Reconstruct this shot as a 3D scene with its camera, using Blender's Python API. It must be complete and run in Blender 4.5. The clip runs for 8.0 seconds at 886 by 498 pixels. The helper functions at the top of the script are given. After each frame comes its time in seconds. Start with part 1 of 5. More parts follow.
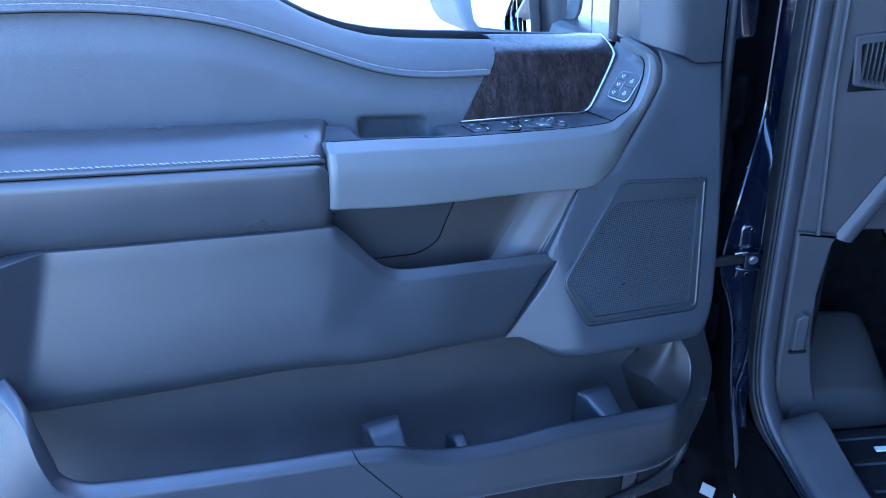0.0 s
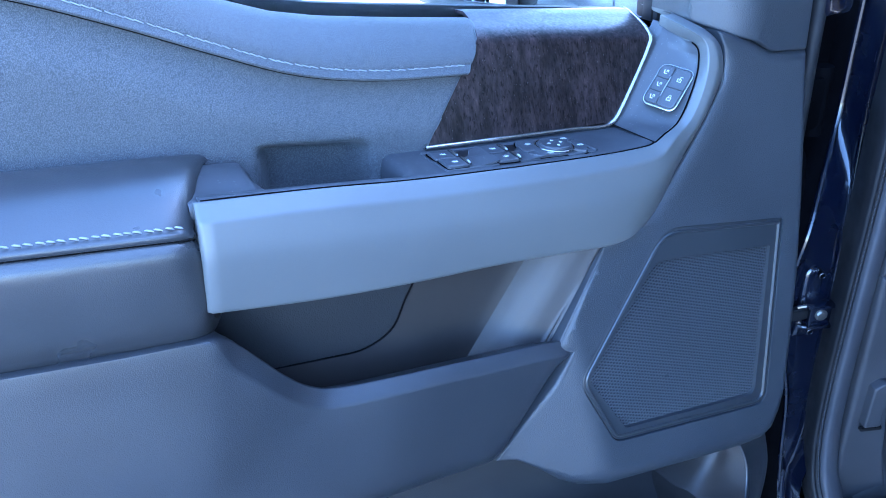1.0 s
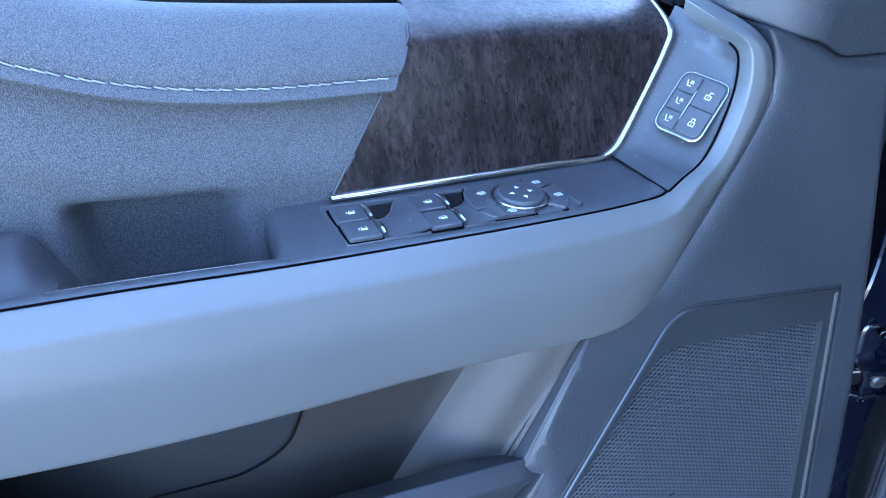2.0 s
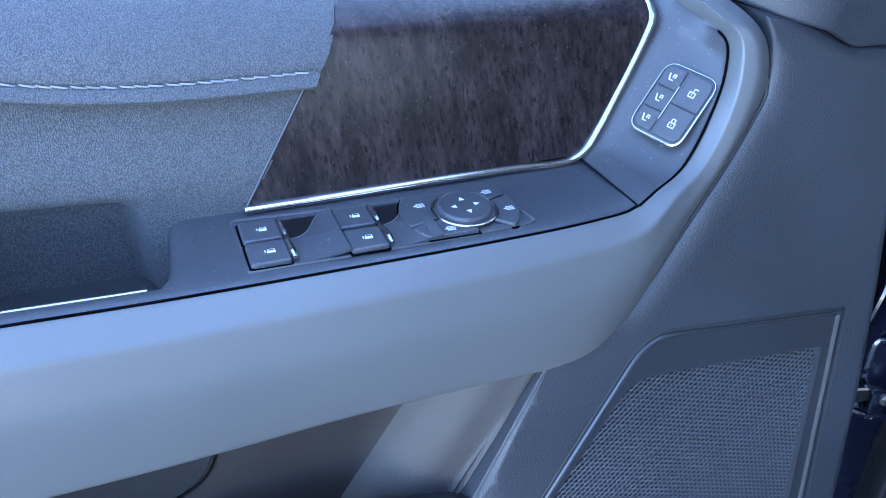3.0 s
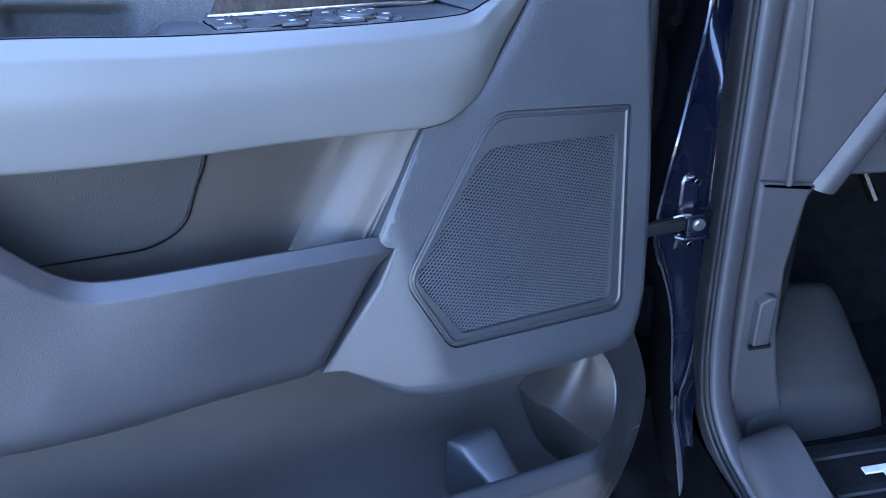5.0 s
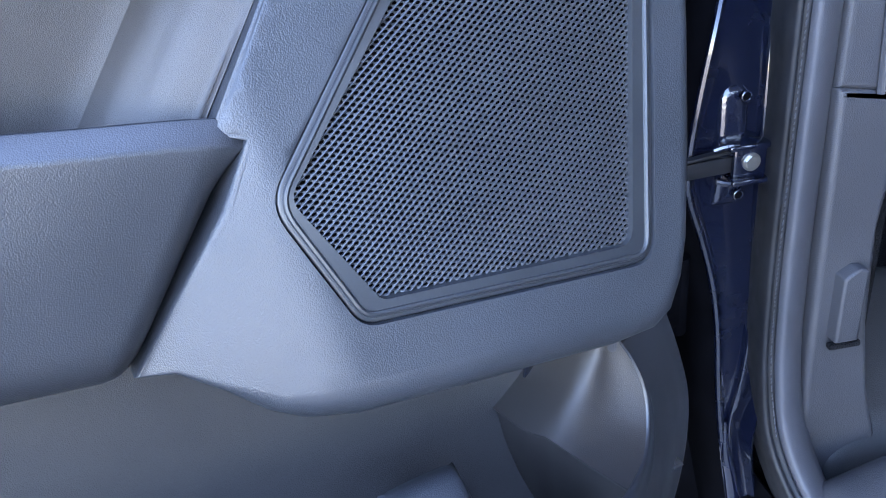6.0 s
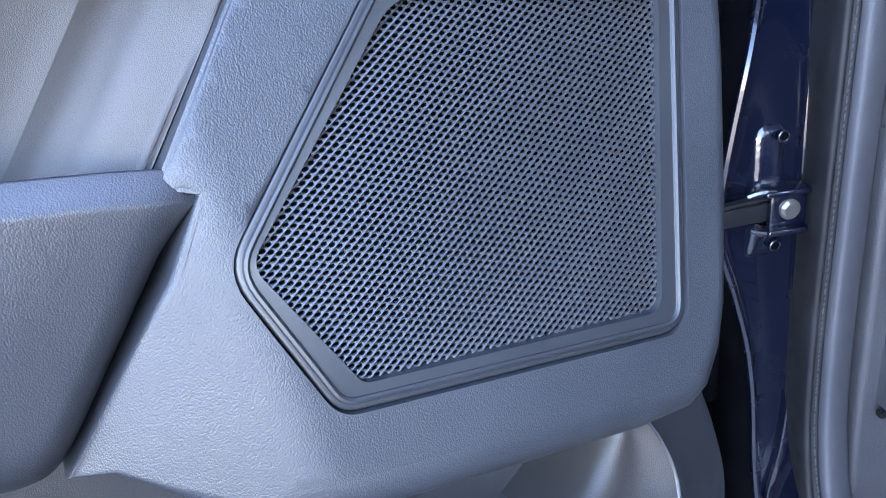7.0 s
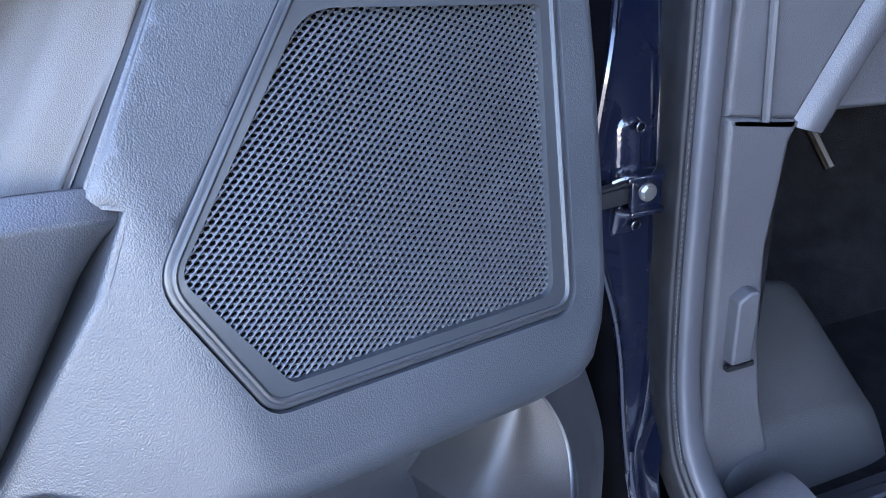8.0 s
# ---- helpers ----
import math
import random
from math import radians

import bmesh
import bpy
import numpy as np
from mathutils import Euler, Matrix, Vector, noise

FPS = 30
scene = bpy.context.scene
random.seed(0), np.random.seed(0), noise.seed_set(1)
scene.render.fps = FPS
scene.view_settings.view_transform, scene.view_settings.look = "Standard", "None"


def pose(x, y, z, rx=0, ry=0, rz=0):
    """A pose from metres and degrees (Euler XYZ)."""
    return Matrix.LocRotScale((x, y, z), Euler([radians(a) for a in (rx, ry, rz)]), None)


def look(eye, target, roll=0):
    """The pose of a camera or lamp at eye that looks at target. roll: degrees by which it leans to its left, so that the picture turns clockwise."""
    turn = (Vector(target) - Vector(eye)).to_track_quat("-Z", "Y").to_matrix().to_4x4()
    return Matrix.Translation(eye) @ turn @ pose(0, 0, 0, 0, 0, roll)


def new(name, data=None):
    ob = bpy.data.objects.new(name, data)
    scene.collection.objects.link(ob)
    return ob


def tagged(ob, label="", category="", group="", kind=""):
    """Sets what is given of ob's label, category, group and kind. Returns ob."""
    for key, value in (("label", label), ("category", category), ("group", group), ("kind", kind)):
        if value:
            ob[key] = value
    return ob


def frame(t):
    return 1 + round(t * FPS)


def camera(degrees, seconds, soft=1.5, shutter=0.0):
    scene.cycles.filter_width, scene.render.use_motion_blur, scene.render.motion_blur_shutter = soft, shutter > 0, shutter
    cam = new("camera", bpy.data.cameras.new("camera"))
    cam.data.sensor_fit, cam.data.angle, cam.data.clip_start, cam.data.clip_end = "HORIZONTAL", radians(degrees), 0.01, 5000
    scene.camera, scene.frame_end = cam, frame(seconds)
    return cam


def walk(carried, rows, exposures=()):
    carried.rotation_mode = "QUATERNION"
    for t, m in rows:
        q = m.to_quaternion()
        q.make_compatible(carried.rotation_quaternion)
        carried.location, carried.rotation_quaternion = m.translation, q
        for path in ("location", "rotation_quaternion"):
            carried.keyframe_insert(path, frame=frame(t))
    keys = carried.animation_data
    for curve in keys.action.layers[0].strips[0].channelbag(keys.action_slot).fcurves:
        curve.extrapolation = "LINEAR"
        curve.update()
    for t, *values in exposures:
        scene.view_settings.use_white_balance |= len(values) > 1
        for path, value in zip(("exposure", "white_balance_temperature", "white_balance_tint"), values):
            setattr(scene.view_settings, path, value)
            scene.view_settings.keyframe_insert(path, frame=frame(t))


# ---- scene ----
from mathutils.geometry import delaunay_2d_cdt

cam = camera(59.5, 8.0, 1.0)
PATH = [
    (0, (-0.021, -0.036, 1.639), (0.021, 1.739, 0.718), -3.5),
    (0.5, (-0.004, 0.114, 1.602), (0.079, 1.878, 0.664), -3.2),
    (1, (-0.003, 0.351, 1.561), (0.139, 2.085, 0.574), -3.0),
    (1.5, (0.026, 0.496, 1.529), (0.156, 2.206, 0.502), -3.0),
    (2, (0.087, 0.574, 1.533), (0.159, 2.241, 0.43), -2.7),
    (2.2, (0.109, 0.601, 1.532), (0.182, 2.247, 0.398), -2.6),
    (3.5, (0.144, 0.643, 1.519), (0.11, 2.257, 0.339), -3.3),
    (4, (0.145, 0.598, 1.523), (0.145, 2.225, 0.36), -3.4),
    (4.5, (0.114, 0.427, 1.538), (0.218, 2.099, 0.445), -3.4),
    (5, (0.139, 0.349, 1.449), (0.336, 2.053, 0.422), -3.6),
    (5.2, (0.159, 0.38, 1.396), (0.381, 2.091, 0.385), -3.7),
    (6.3, (0.217, 0.603, 1.193), (0.438, 2.4, 0.344), -5.8),
    (6.5, (0.222, 0.618, 1.197), (0.434, 2.42, 0.356), -5.5),
    (7, (0.226, 0.624, 1.199), (0.431, 2.448, 0.404), -5.9),
    (7.5, (0.222, 0.631, 1.199), (0.537, 2.438, 0.402), -5.6),
    (7.8, (0.218, 0.627, 1.204), (0.642, 2.392, 0.366), -5.0),
    (8, (0.195, 0.613, 1.22), (0.756, 2.323, 0.348), -3.8),
]
walk(cam, [(t, look(eye, target, roll)) for t, eye, target, roll in PATH],
     [(0.0, 3.77, 4580, 18), (0.8, 4.12, 4670, 17), (2.2, 4.22, 5350, 18), (3.5, 3.97, 5430, 21), (4.0, 4.0, 5400, 21), (4.5, 4.34, 5520, 23), (5.0, 4.42, 5580, 23), (6.4, 4.97, 6300, 25), (8.0, 5.05, 6350, 25)])

# ---- light ----
world = bpy.data.worlds.new("sky")
scene.world = world
world.use_nodes = True
SUN_EL, SUN_AZ = radians(21), radians(84)      # the sun stands low on the far side of the truck, which shades the door
_n = world.node_tree.nodes
_sky = _n.new("ShaderNodeTexSky")
_sky.sky_type, _sky.sun_disc = "NISHITA", False
_sky.sun_elevation, _sky.sun_rotation = SUN_EL, SUN_AZ
_n["Background"].inputs["Strength"].default_value = 0.15
world.node_tree.links.new(_sky.outputs[0], _n["Background"].inputs["Color"])
sun_data = bpy.data.lights.new("sun", "SUN")
sun_data.energy, sun_data.angle, sun_data.color = 4.5, radians(0.53), (1.0, 0.93, 0.82)
sun = new("sun", sun_data)
_to = Vector((math.sin(SUN_AZ) * math.cos(SUN_EL), math.cos(SUN_AZ) * math.cos(SUN_EL), math.sin(SUN_EL)))
sun.matrix_world = look(_to * 30, (0, 0, 0))


# ---- materials ----
class Mat:
    """A node material: a principled shader with procedural colour, relief and gloss."""

    def __init__(self, name, colour, rough=0.5, metal=0.0, **more):
        self.m = bpy.data.materials.new(name)
        self.m.use_nodes = True
        self.t = self.m.node_tree
        self.p = self.t.nodes["Principled BSDF"]
        self.p.inputs["Base Color"].default_value = (*colour, 1)
        self.p.inputs["Roughness"].default_value = rough
        self.p.inputs["Metallic"].default_value = metal
        for key, value in more.items():
            self.p.inputs[key].default_value = value
        self.colour, self.height, self._map = colour, None, None

    def node(self, kind, **sets):
        n = self.t.nodes.new(kind)
        for key, value in sets.items():
            if key in n.inputs:
                n.inputs[key].default_value = value
        return n

    def link(self, a, b):
        self.t.links.new(a, b)

    def coords(self, stretch=(1, 1, 1), turn=(0, 0, 0)):
        if not self._map:
            self._map = self.node("ShaderNodeTexCoord")
        m = self.node("ShaderNodeMapping", Scale=stretch, Rotation=turn)
        self.link(self._map.outputs["Object"], m.inputs["Vector"])
        return m.outputs["Vector"]

    def noise(self, scale, detail=3.0, stretch=(1, 1, 1), rough=0.5, turn=(0, 0, 0)):
        n = self.node("ShaderNodeTexNoise", Scale=scale, Detail=detail, Roughness=rough)
        self.link(self.coords(stretch, turn), n.inputs["Vector"])
        return n.outputs["Fac"]

    def cells(self, scale, stretch=(1, 1, 1), feature="F1"):
        n = self.node("ShaderNodeTexVoronoi", Scale=scale)
        n.feature = feature
        self.link(self.coords(stretch), n.inputs["Vector"])
        return n.outputs["Distance"]

    def ramp(self, fac, *stops):
        n = self.node("ShaderNodeValToRGB")
        e = n.color_ramp.elements
        while len(e) < len(stops):
            e.new(0.5)
        for el, (pos, c) in zip(e, stops):
            el.position, el.color = pos, (*c, 1) if not isinstance(c, float) else (c, c, c, 1)
        self.link(fac, n.inputs["Fac"])
        return n.outputs["Color"]

    def mix(self, fac, a, b, mode="MIX"):
        n = self.t.nodes.new("ShaderNodeMix")
        n.data_type, n.blend_type = "RGBA", mode
        for socket, value in ((n.inputs[0], fac), (n.inputs[6], a), (n.inputs[7], b)):
            if isinstance(value, (int, float)):
                socket.default_value = value
            elif isinstance(value, tuple):
                socket.default_value = (*value, 1)
            else:
                self.link(value, socket)
        return n.outputs[2]

    def base(self, socket):
        self.link(socket, self.p.inputs["Base Color"])
        return self

    def vary(self, amount=0.25, scale=9.0, fine=900.0):
        """Uneven tone at two scales: broad wear and fine dust."""
        c = self.colour
        lo, hi = tuple(v * (1 - amount) for v in c), tuple(v * (1 + amount) for v in c)
        broad = self.ramp(self.noise(scale, 4.0), (0.3, lo), (0.7, hi))
        specks = self.ramp(self.noise(fine, 2.0), (0.35, 0.93), (0.7, 1.05))
        return self.base(self.mix(1.0, broad, specks, "MULTIPLY"))

    def gloss(self, lo, hi, scale=14.0):
        self.link(self.ramp(self.noise(scale, 4.0), (0.3, lo), (0.7, hi)), self.p.inputs["Roughness"])
        return self

    def bump(self, socket, strength, depth, invert=False):
        b = self.node("ShaderNodeBump", Strength=strength, Distance=depth)
        b.invert = invert
        self.link(socket, b.inputs["Height"])
        if self.height:
            self.link(self.height, b.inputs["Normal"])
        self.height = b.outputs["Normal"]
        self.link(self.height, self.p.inputs["Normal"])
        return self


def grained(name, colour, rough, strength=0.5, size=900.0, vary=0.16, shine=0.5):
    """Moulded plastic with a leather-like grain."""
    m = Mat(name, colour, rough, **{"Specular IOR Level": shine})
    m.vary(vary)
    m.gloss(rough - 0.06, rough + 0.08)
    if strength < 0.1:
        return m.m
    m.bump(m.cells(size, (1, 1, 0.8), "F1"), min(1.0, strength * 1.5), 0.0005, True)
    m.bump(m.noise(2600, 2.0), min(1.0, strength * 0.3), 0.0002)
    return m.m


PLASTIC = grained("grained dark plastic", (0.0265, 0.0300, 0.0365), 0.45, 0.25, 1250, 0.16, 0.75)
PLASTIC_LOW = grained("grained dark lower plastic", (0.0300, 0.0320, 0.0370), 0.35, 0.17, 1350, 0.16, 0.85)
PLASTIC_DEEP = grained("matt black plastic", (0.025, 0.0255, 0.027), 0.45, 0.25, shine=0.6)
PLASTIC_BIN = grained("dark bin plastic", (0.037, 0.0345, 0.0335), 0.65, 0.2, 1500)
# same trim plastic; its warm, paler tone stands in for light from the left
PLASTIC_POST = grained("matt plastic toned for warm light", (0.037, 0.0322, 0.0298), 0.46, 0.22, 2200, shine=0.6)
SATIN = Mat("satin silver grey paint", (0.133, 0.136, 0.133), 0.44, 0.15).vary(0.06, 9, 2500).gloss(0.40, 0.47, 9).m
_s = Mat("smooth black plastic", (0.042, 0.044, 0.049), 0.38, **{"Specular IOR Level": 0.5})
_s.gloss(0.34, 0.44, 30)
_s.base(_s.mix(_s.ramp(_s.noise(620, 1.0), (0.715, 0.0), (0.75, 0.55)), _s.ramp(_s.noise(9, 4.0), (0.3, (0.048, 0.050, 0.055)), (0.7, (0.062, 0.064, 0.070))), (0.24, 0.24, 0.25)))
SWITCH = _s.m
GLOSSY = grained("glossy black plastic", (0.006, 0.006, 0.007), 0.35, 0.04, 1500, 0.1)
GRILLE = grained("slate coated metal mesh", (0.0310, 0.0340, 0.0395), 0.33, 0.05, 1500, 0.1, 1.0)
RING = grained("smooth dark grille plastic", (0.0225, 0.025, 0.029), 0.36, 0.05, 1500, 0.1, 0.85)
VINYL = grained("black vinyl", (0.036, 0.0365, 0.039), 0.32, 0.12, 1300, 0.12, 0.8)
DASH = grained("dark dashboard plastic", (0.042, 0.042, 0.047), 0.5, 0.3, 1250)
CARPET = Mat("black carpet", (0.007, 0.007, 0.008), 0.95, **{"Specular IOR Level": 0.1}).vary(0.5, 30, 400)
CARPET.bump(CARPET.noise(500, 3.0), 0.9, 0.004)
CARPET = CARPET.m

_f = Mat("blue grey grained leatherette", (0.075, 0.078, 0.084), 0.62, **{"Sheen Weight": 0.08, "Specular IOR Level": 0.4})
_peb = _f.cells(1450, (1, 1, 0.65))
_f.base(_f.mix(1.0, _f.ramp(_f.mix(0.4, _peb, _f.noise(1500, 2.0, (1, 1, 0.6))), (0.22, (0.150, 0.156, 0.163)), (0.60, (0.056, 0.059, 0.063))),
               _f.ramp(_f.noise(7, 4.0), (0.3, 0.9), (0.7, 1.1)), "MULTIPLY"))
_f.bump(_peb, 0.55, 0.0007, True)
_f.bump(_f.noise(1700, 2.0), 0.3, 0.0004)
HIDE = _f.m

_w = Mat("dark streaked wood", (0.03, 0.022, 0.02), 0.45, **{"Coat Weight": 0.5, "Coat Roughness": 0.26, "Specular IOR Level": 0.1})
_st = _w.noise(190, 6.0, (1.0, 1.0, 0.07), 0.7)
_sp = _w.noise(330, 4.0, (1.0, 1.0, 0.22), 0.7)
_w.base(_w.mix(1.0, _w.ramp(_st, (0.34, (0.0135, 0.0092, 0.0096)), (0.52, (0.0240, 0.0165, 0.0165)), (0.72, (0.042, 0.0290, 0.0280))),
               _w.mix(1.0, _w.ramp(_sp, (0.33, 0.55), (0.5, 0.95), (0.72, 1.3)), _w.ramp(_w.noise(42, 4.0, (1.0, 1.0, 0.22), 0.6), (0.38, 0.5), (0.5, 1.0), (0.64, 1.45)), "MULTIPLY"), "MULTIPLY"))
_pore = _w.ramp(_w.noise(520, 3.0, (1.0, 1.0, 0.16), 0.6), (0.565, 1.0), (0.64, 0.22))
_fleck = _w.ramp(_w.noise(800, 1.0, (1.0, 1.0, 0.6)), (0.735, 0.0), (0.76, 0.45))
_w.base(_w.mix(_fleck, _w.mix(1.0, _w.p.inputs["Base Color"].links[0].from_socket, _pore, "MULTIPLY"), (0.13, 0.12, 0.12)))
_w.link(_w.ramp(_sp, (0.35, 0.6), (0.65, 0.42)), _w.p.inputs["Roughness"])
_w.bump(_sp, 0.25, 0.0006)
WOOD = _w.m

CHROME = Mat("polished chrome", (0.52, 0.515, 0.50), 0.14, 1.0).gloss(0.10, 0.22, 60).m
STEEL = Mat("zinc plated steel", (0.45, 0.44, 0.42), 0.35, 1.0).gloss(0.25, 0.5, 90).m
PAINT = Mat("dark navy car paint", (0.0032, 0.0046, 0.0125), 0.22, 0.0, **{"Coat Weight": 1.0, "Coat Roughness": 0.04}).gloss(0.18, 0.3, 40).m
# also stands in for shade in the gap between door and body
BLACK = Mat("near-black for joints and shaded gaps", (0.0022, 0.0022, 0.003), 0.85, **{"Specular IOR Level": 0.02}).vary(0.4, 25).m
BOSS = Mat("unevenly sprayed navy paint", (0.006, 0.008, 0.018), 0.16, 0.0, **{"Coat Weight": 1.0, "Coat Roughness": 0.10, "Specular IOR Level": 0.8})
BOSS.bump(BOSS.noise(90, 3.0), 0.35, 0.004)
BOSS = BOSS.m
BARE = Mat("bare bronze coloured metal", (0.13, 0.112, 0.09), 0.2, 1.0).gloss(0.14, 0.28, 70).m
RUBBER = Mat("black rubber", (0.011, 0.0115, 0.014), 0.55, **{"Specular IOR Level": 0.35}).vary(0.3, 25).gloss(0.5, 0.68, 40).m
SEALTRIM = grained("dark seal flocking", (0.054, 0.055, 0.064), 0.58, 0.2, 900)
THREAD = Mat("pale grey thread", (0.30, 0.31, 0.335), 0.8).vary(0.2, 90, 700).m
ICON = Mat("white switch print", (0.75, 0.77, 0.8), 0.6).vary(0.08, 80).m
LINER = Mat("pale headliner cloth", (0.42, 0.41, 0.40), 0.95).vary(0.08, 30, 900).m
MIRROR = Mat("mirror glass", (0.93, 0.95, 0.96), 0.01, 1.0).m
GREYTRIM = Mat("grey mirror shell", (0.16, 0.165, 0.17), 0.4).vary(0.15).m
LABEL = Mat("white paper label", (0.75, 0.74, 0.7), 0.6).vary(0.1, 60).m
SUN_BLOCK = Mat("opaque dark pane against the sun", (0.004, 0.004, 0.005), 0.03).m
# grey chosen for how much light the unseen seats return to the door
SEAT = grained("grey seat cover set for bounced light", (0.10, 0.10, 0.105), 0.5, 0.3, 700)
GLASS = Mat("window glass", (0.92, 0.96, 0.95), 0.0, 0.0, **{"Transmission Weight": 1.0, "IOR": 1.05}).m
_g = Mat("sunlit pale concrete", (0.42, 0.40, 0.36), 0.9)
_g.base(_g.mix(1.0, _g.ramp(_g.noise(0.35, 6.0), (0.3, (0.18, 0.172, 0.160)), (0.7, (0.25, 0.238, 0.220))),
               _g.ramp(_g.noise(26, 6.0), (0.3, 0.8), (0.7, 1.12)), "MULTIPLY"))
_g.bump(_g.noise(120, 5.0), 0.4, 0.004)
CONCRETE = _g.m


# ---- shaping tools ----
def P(u, n, w):
    """A place on the door: u along it towards the hinge, n out of its inner face, w up."""
    return Vector((u, -n, w))


def spline(points, count):
    """count points along a smooth curve through the given points (any dimension)."""
    p = np.array([tuple(q) for q in points], float)
    d = np.sqrt(np.maximum(np.linalg.norm(np.diff(p, axis=0), axis=1), 1e-9))
    t = np.concatenate([[0], np.cumsum(d)])
    full = np.vstack([2 * p[0] - p[1], p, 2 * p[-1] - p[-2]])
    tt = np.concatenate([[-d[0]], t, [t[-1] + d[-1]]])
    out = []
    for s in np.linspace(0, t[-1], count):
        i = min(max(int(np.searchsorted(t, s, side="right")) - 1, 0), len(p) - 2)
        p0, p1, p2, p3 = full[i:i + 4]
        t0, t1, t2, t3 = tt[i:i + 4]
        a1 = (t1 - s) / (t1 - t0) * p0 + (s - t0) / (t1 - t0) * p1
        a2 = (t2 - s) / (t2 - t1) * p1 + (s - t1) / (t2 - t1) * p2
        a3 = (t3 - s) / (t3 - t2) * p2 + (s - t2) / (t3 - t2) * p3
        b1 = (t2 - s) / (t2 - t0) * a1 + (s - t0) / (t2 - t0) * a2
        b2 = (t3 - s) / (t3 - t1) * a2 + (s - t1) / (t3 - t1) * a3
        out.append((t2 - s) / (t2 - t1) * b1 + (s - t1) / (t2 - t1) * b2)
    return out


def rounded(poly, r, steps=5):
    """The outline with its corners rounded; r is one radius or one for each corner."""
    out, k = [], len(poly)
    for i, q in enumerate(poly):
        a, b, c = (np.array(poly[j % k], float) for j in (i - 1, i, i + 1))
        rad = r[i] if isinstance(r, (list, tuple)) else r
        da, dc = a - b, c - b
        la, lc = np.linalg.norm(da), np.linalg.norm(dc)
        cut = min(rad, la * 0.45, lc * 0.45)
        if cut < 1e-5:
            out.append(b)
            continue
        s, e = b + da / la * cut, b + dc / lc * cut
        for j in range(steps + 1):
            f = j / steps
            out.append((1 - f) ** 2 * s + 2 * f * (1 - f) * b + f * f * e)
    return out


def inset(poly, dist):
    """The outline moved inwards; dist is one length or one for each point. The outline runs anticlockwise."""
    p = np.array(poly, float)
    d = np.full(len(p), dist) if np.isscalar(dist) else np.array(dist)
    e = np.roll(p, -1, 0) - p
    e /= np.maximum(np.linalg.norm(e, axis=1, keepdims=True), 1e-9)
    nrm = np.stack([-e[:, 1], e[:, 0]], 1)
    m = nrm + np.roll(nrm, 1, 0)
    m /= np.maximum((m * nrm).sum(1, keepdims=True), 0.35)
    return p + m * d[:, None]


def ccw(poly):
    p = np.array(poly, float)
    x, y = p[:, 0], p[:, 1]
    return list(poly) if (x * np.roll(y, -1) - y * np.roll(x, -1)).sum() > 0 else list(poly)[::-1]


def part(name, bm, material, parent, label="", sharp=38, kind=""):
    """Links a bmesh as one mesh object under a thing or a part."""
    bmesh.ops.remove_doubles(bm, verts=bm.verts, dist=1e-6)
    mesh = bpy.data.meshes.new(name)
    bm.to_mesh(mesh)
    bm.free()
    mesh.materials.append(material)
    for f in mesh.polygons:
        f.use_smooth = True
    mesh.set_sharp_from_angle(angle=radians(sharp))
    ob = new(name, mesh)
    ob.parent = parent
    return tagged(ob, label, kind=kind)


def thing(name, label, category, m=None, kind="", group=""):
    ob = new(name)
    ob.matrix_basis = m or Matrix()
    return tagged(ob, label, category, group, kind)


def sheet(rows, nu=0, nv=0, facing=None, thick=0.0, close=False):
    """A surface lofted through rows of points; nu, nv: how finely it is smoothed across and along the rows; thick: its depth, away from facing."""
    if nv:
        rows = [spline(r, nv) for r in rows]
    if nu:
        cols = [spline([r[j] for r in rows], nu) for j in range(len(rows[0]))]
        rows = [[c[i] for c in cols] for i in range(nu)]
    bm = bmesh.new()
    grid = [[bm.verts.new(tuple(q)) for q in r] for r in rows]
    for i in range(len(grid) - 1):
        k = len(grid[i])
        for j in range(k if close else k - 1):
            bm.faces.new((grid[i][j], grid[i][(j + 1) % k], grid[i + 1][(j + 1) % k], grid[i + 1][j]))
    bm.normal_update()
    if facing is not None:
        total = sum((f.normal * f.calc_area() for f in bm.faces), Vector())
        if total.dot(Vector(facing)) < 0:
            bmesh.ops.reverse_faces(bm, faces=bm.faces)
    if thick:
        bm.normal_update()
        front = bm.faces[:]
        back = {v: bm.verts.new(v.co - v.normal * thick) for v in bm.verts[:]}
        rim_edges = [(e, e.link_loops[0]) for e in bm.edges if len(e.link_faces) == 1]
        for f in front:
            bm.faces.new([back[v] for v in reversed(f.verts[:])])
        for e, l in rim_edges:
            a, b = l.vert, l.link_loop_next.vert
            bm.faces.new((b, a, back[a], back[b]))
    return bm


OUT = (0, -1, 0)        # out of the door's inner face, in the door's own axes


def inside(poly):
    p = np.array(poly)
    x0, y0, x1, y1 = p[:, 0], p[:, 1], np.roll(p[:, 0], -1), np.roll(p[:, 1], -1)

    def test(x, y):
        c = (y0 > y) != (y1 > y)
        xs = (x1 - x0) * (y - y0) / np.where(np.abs(y1 - y0) < 1e-12, 1e-12, y1 - y0) + x0
        return bool((c & (x < xs)).sum() % 2)
    return test


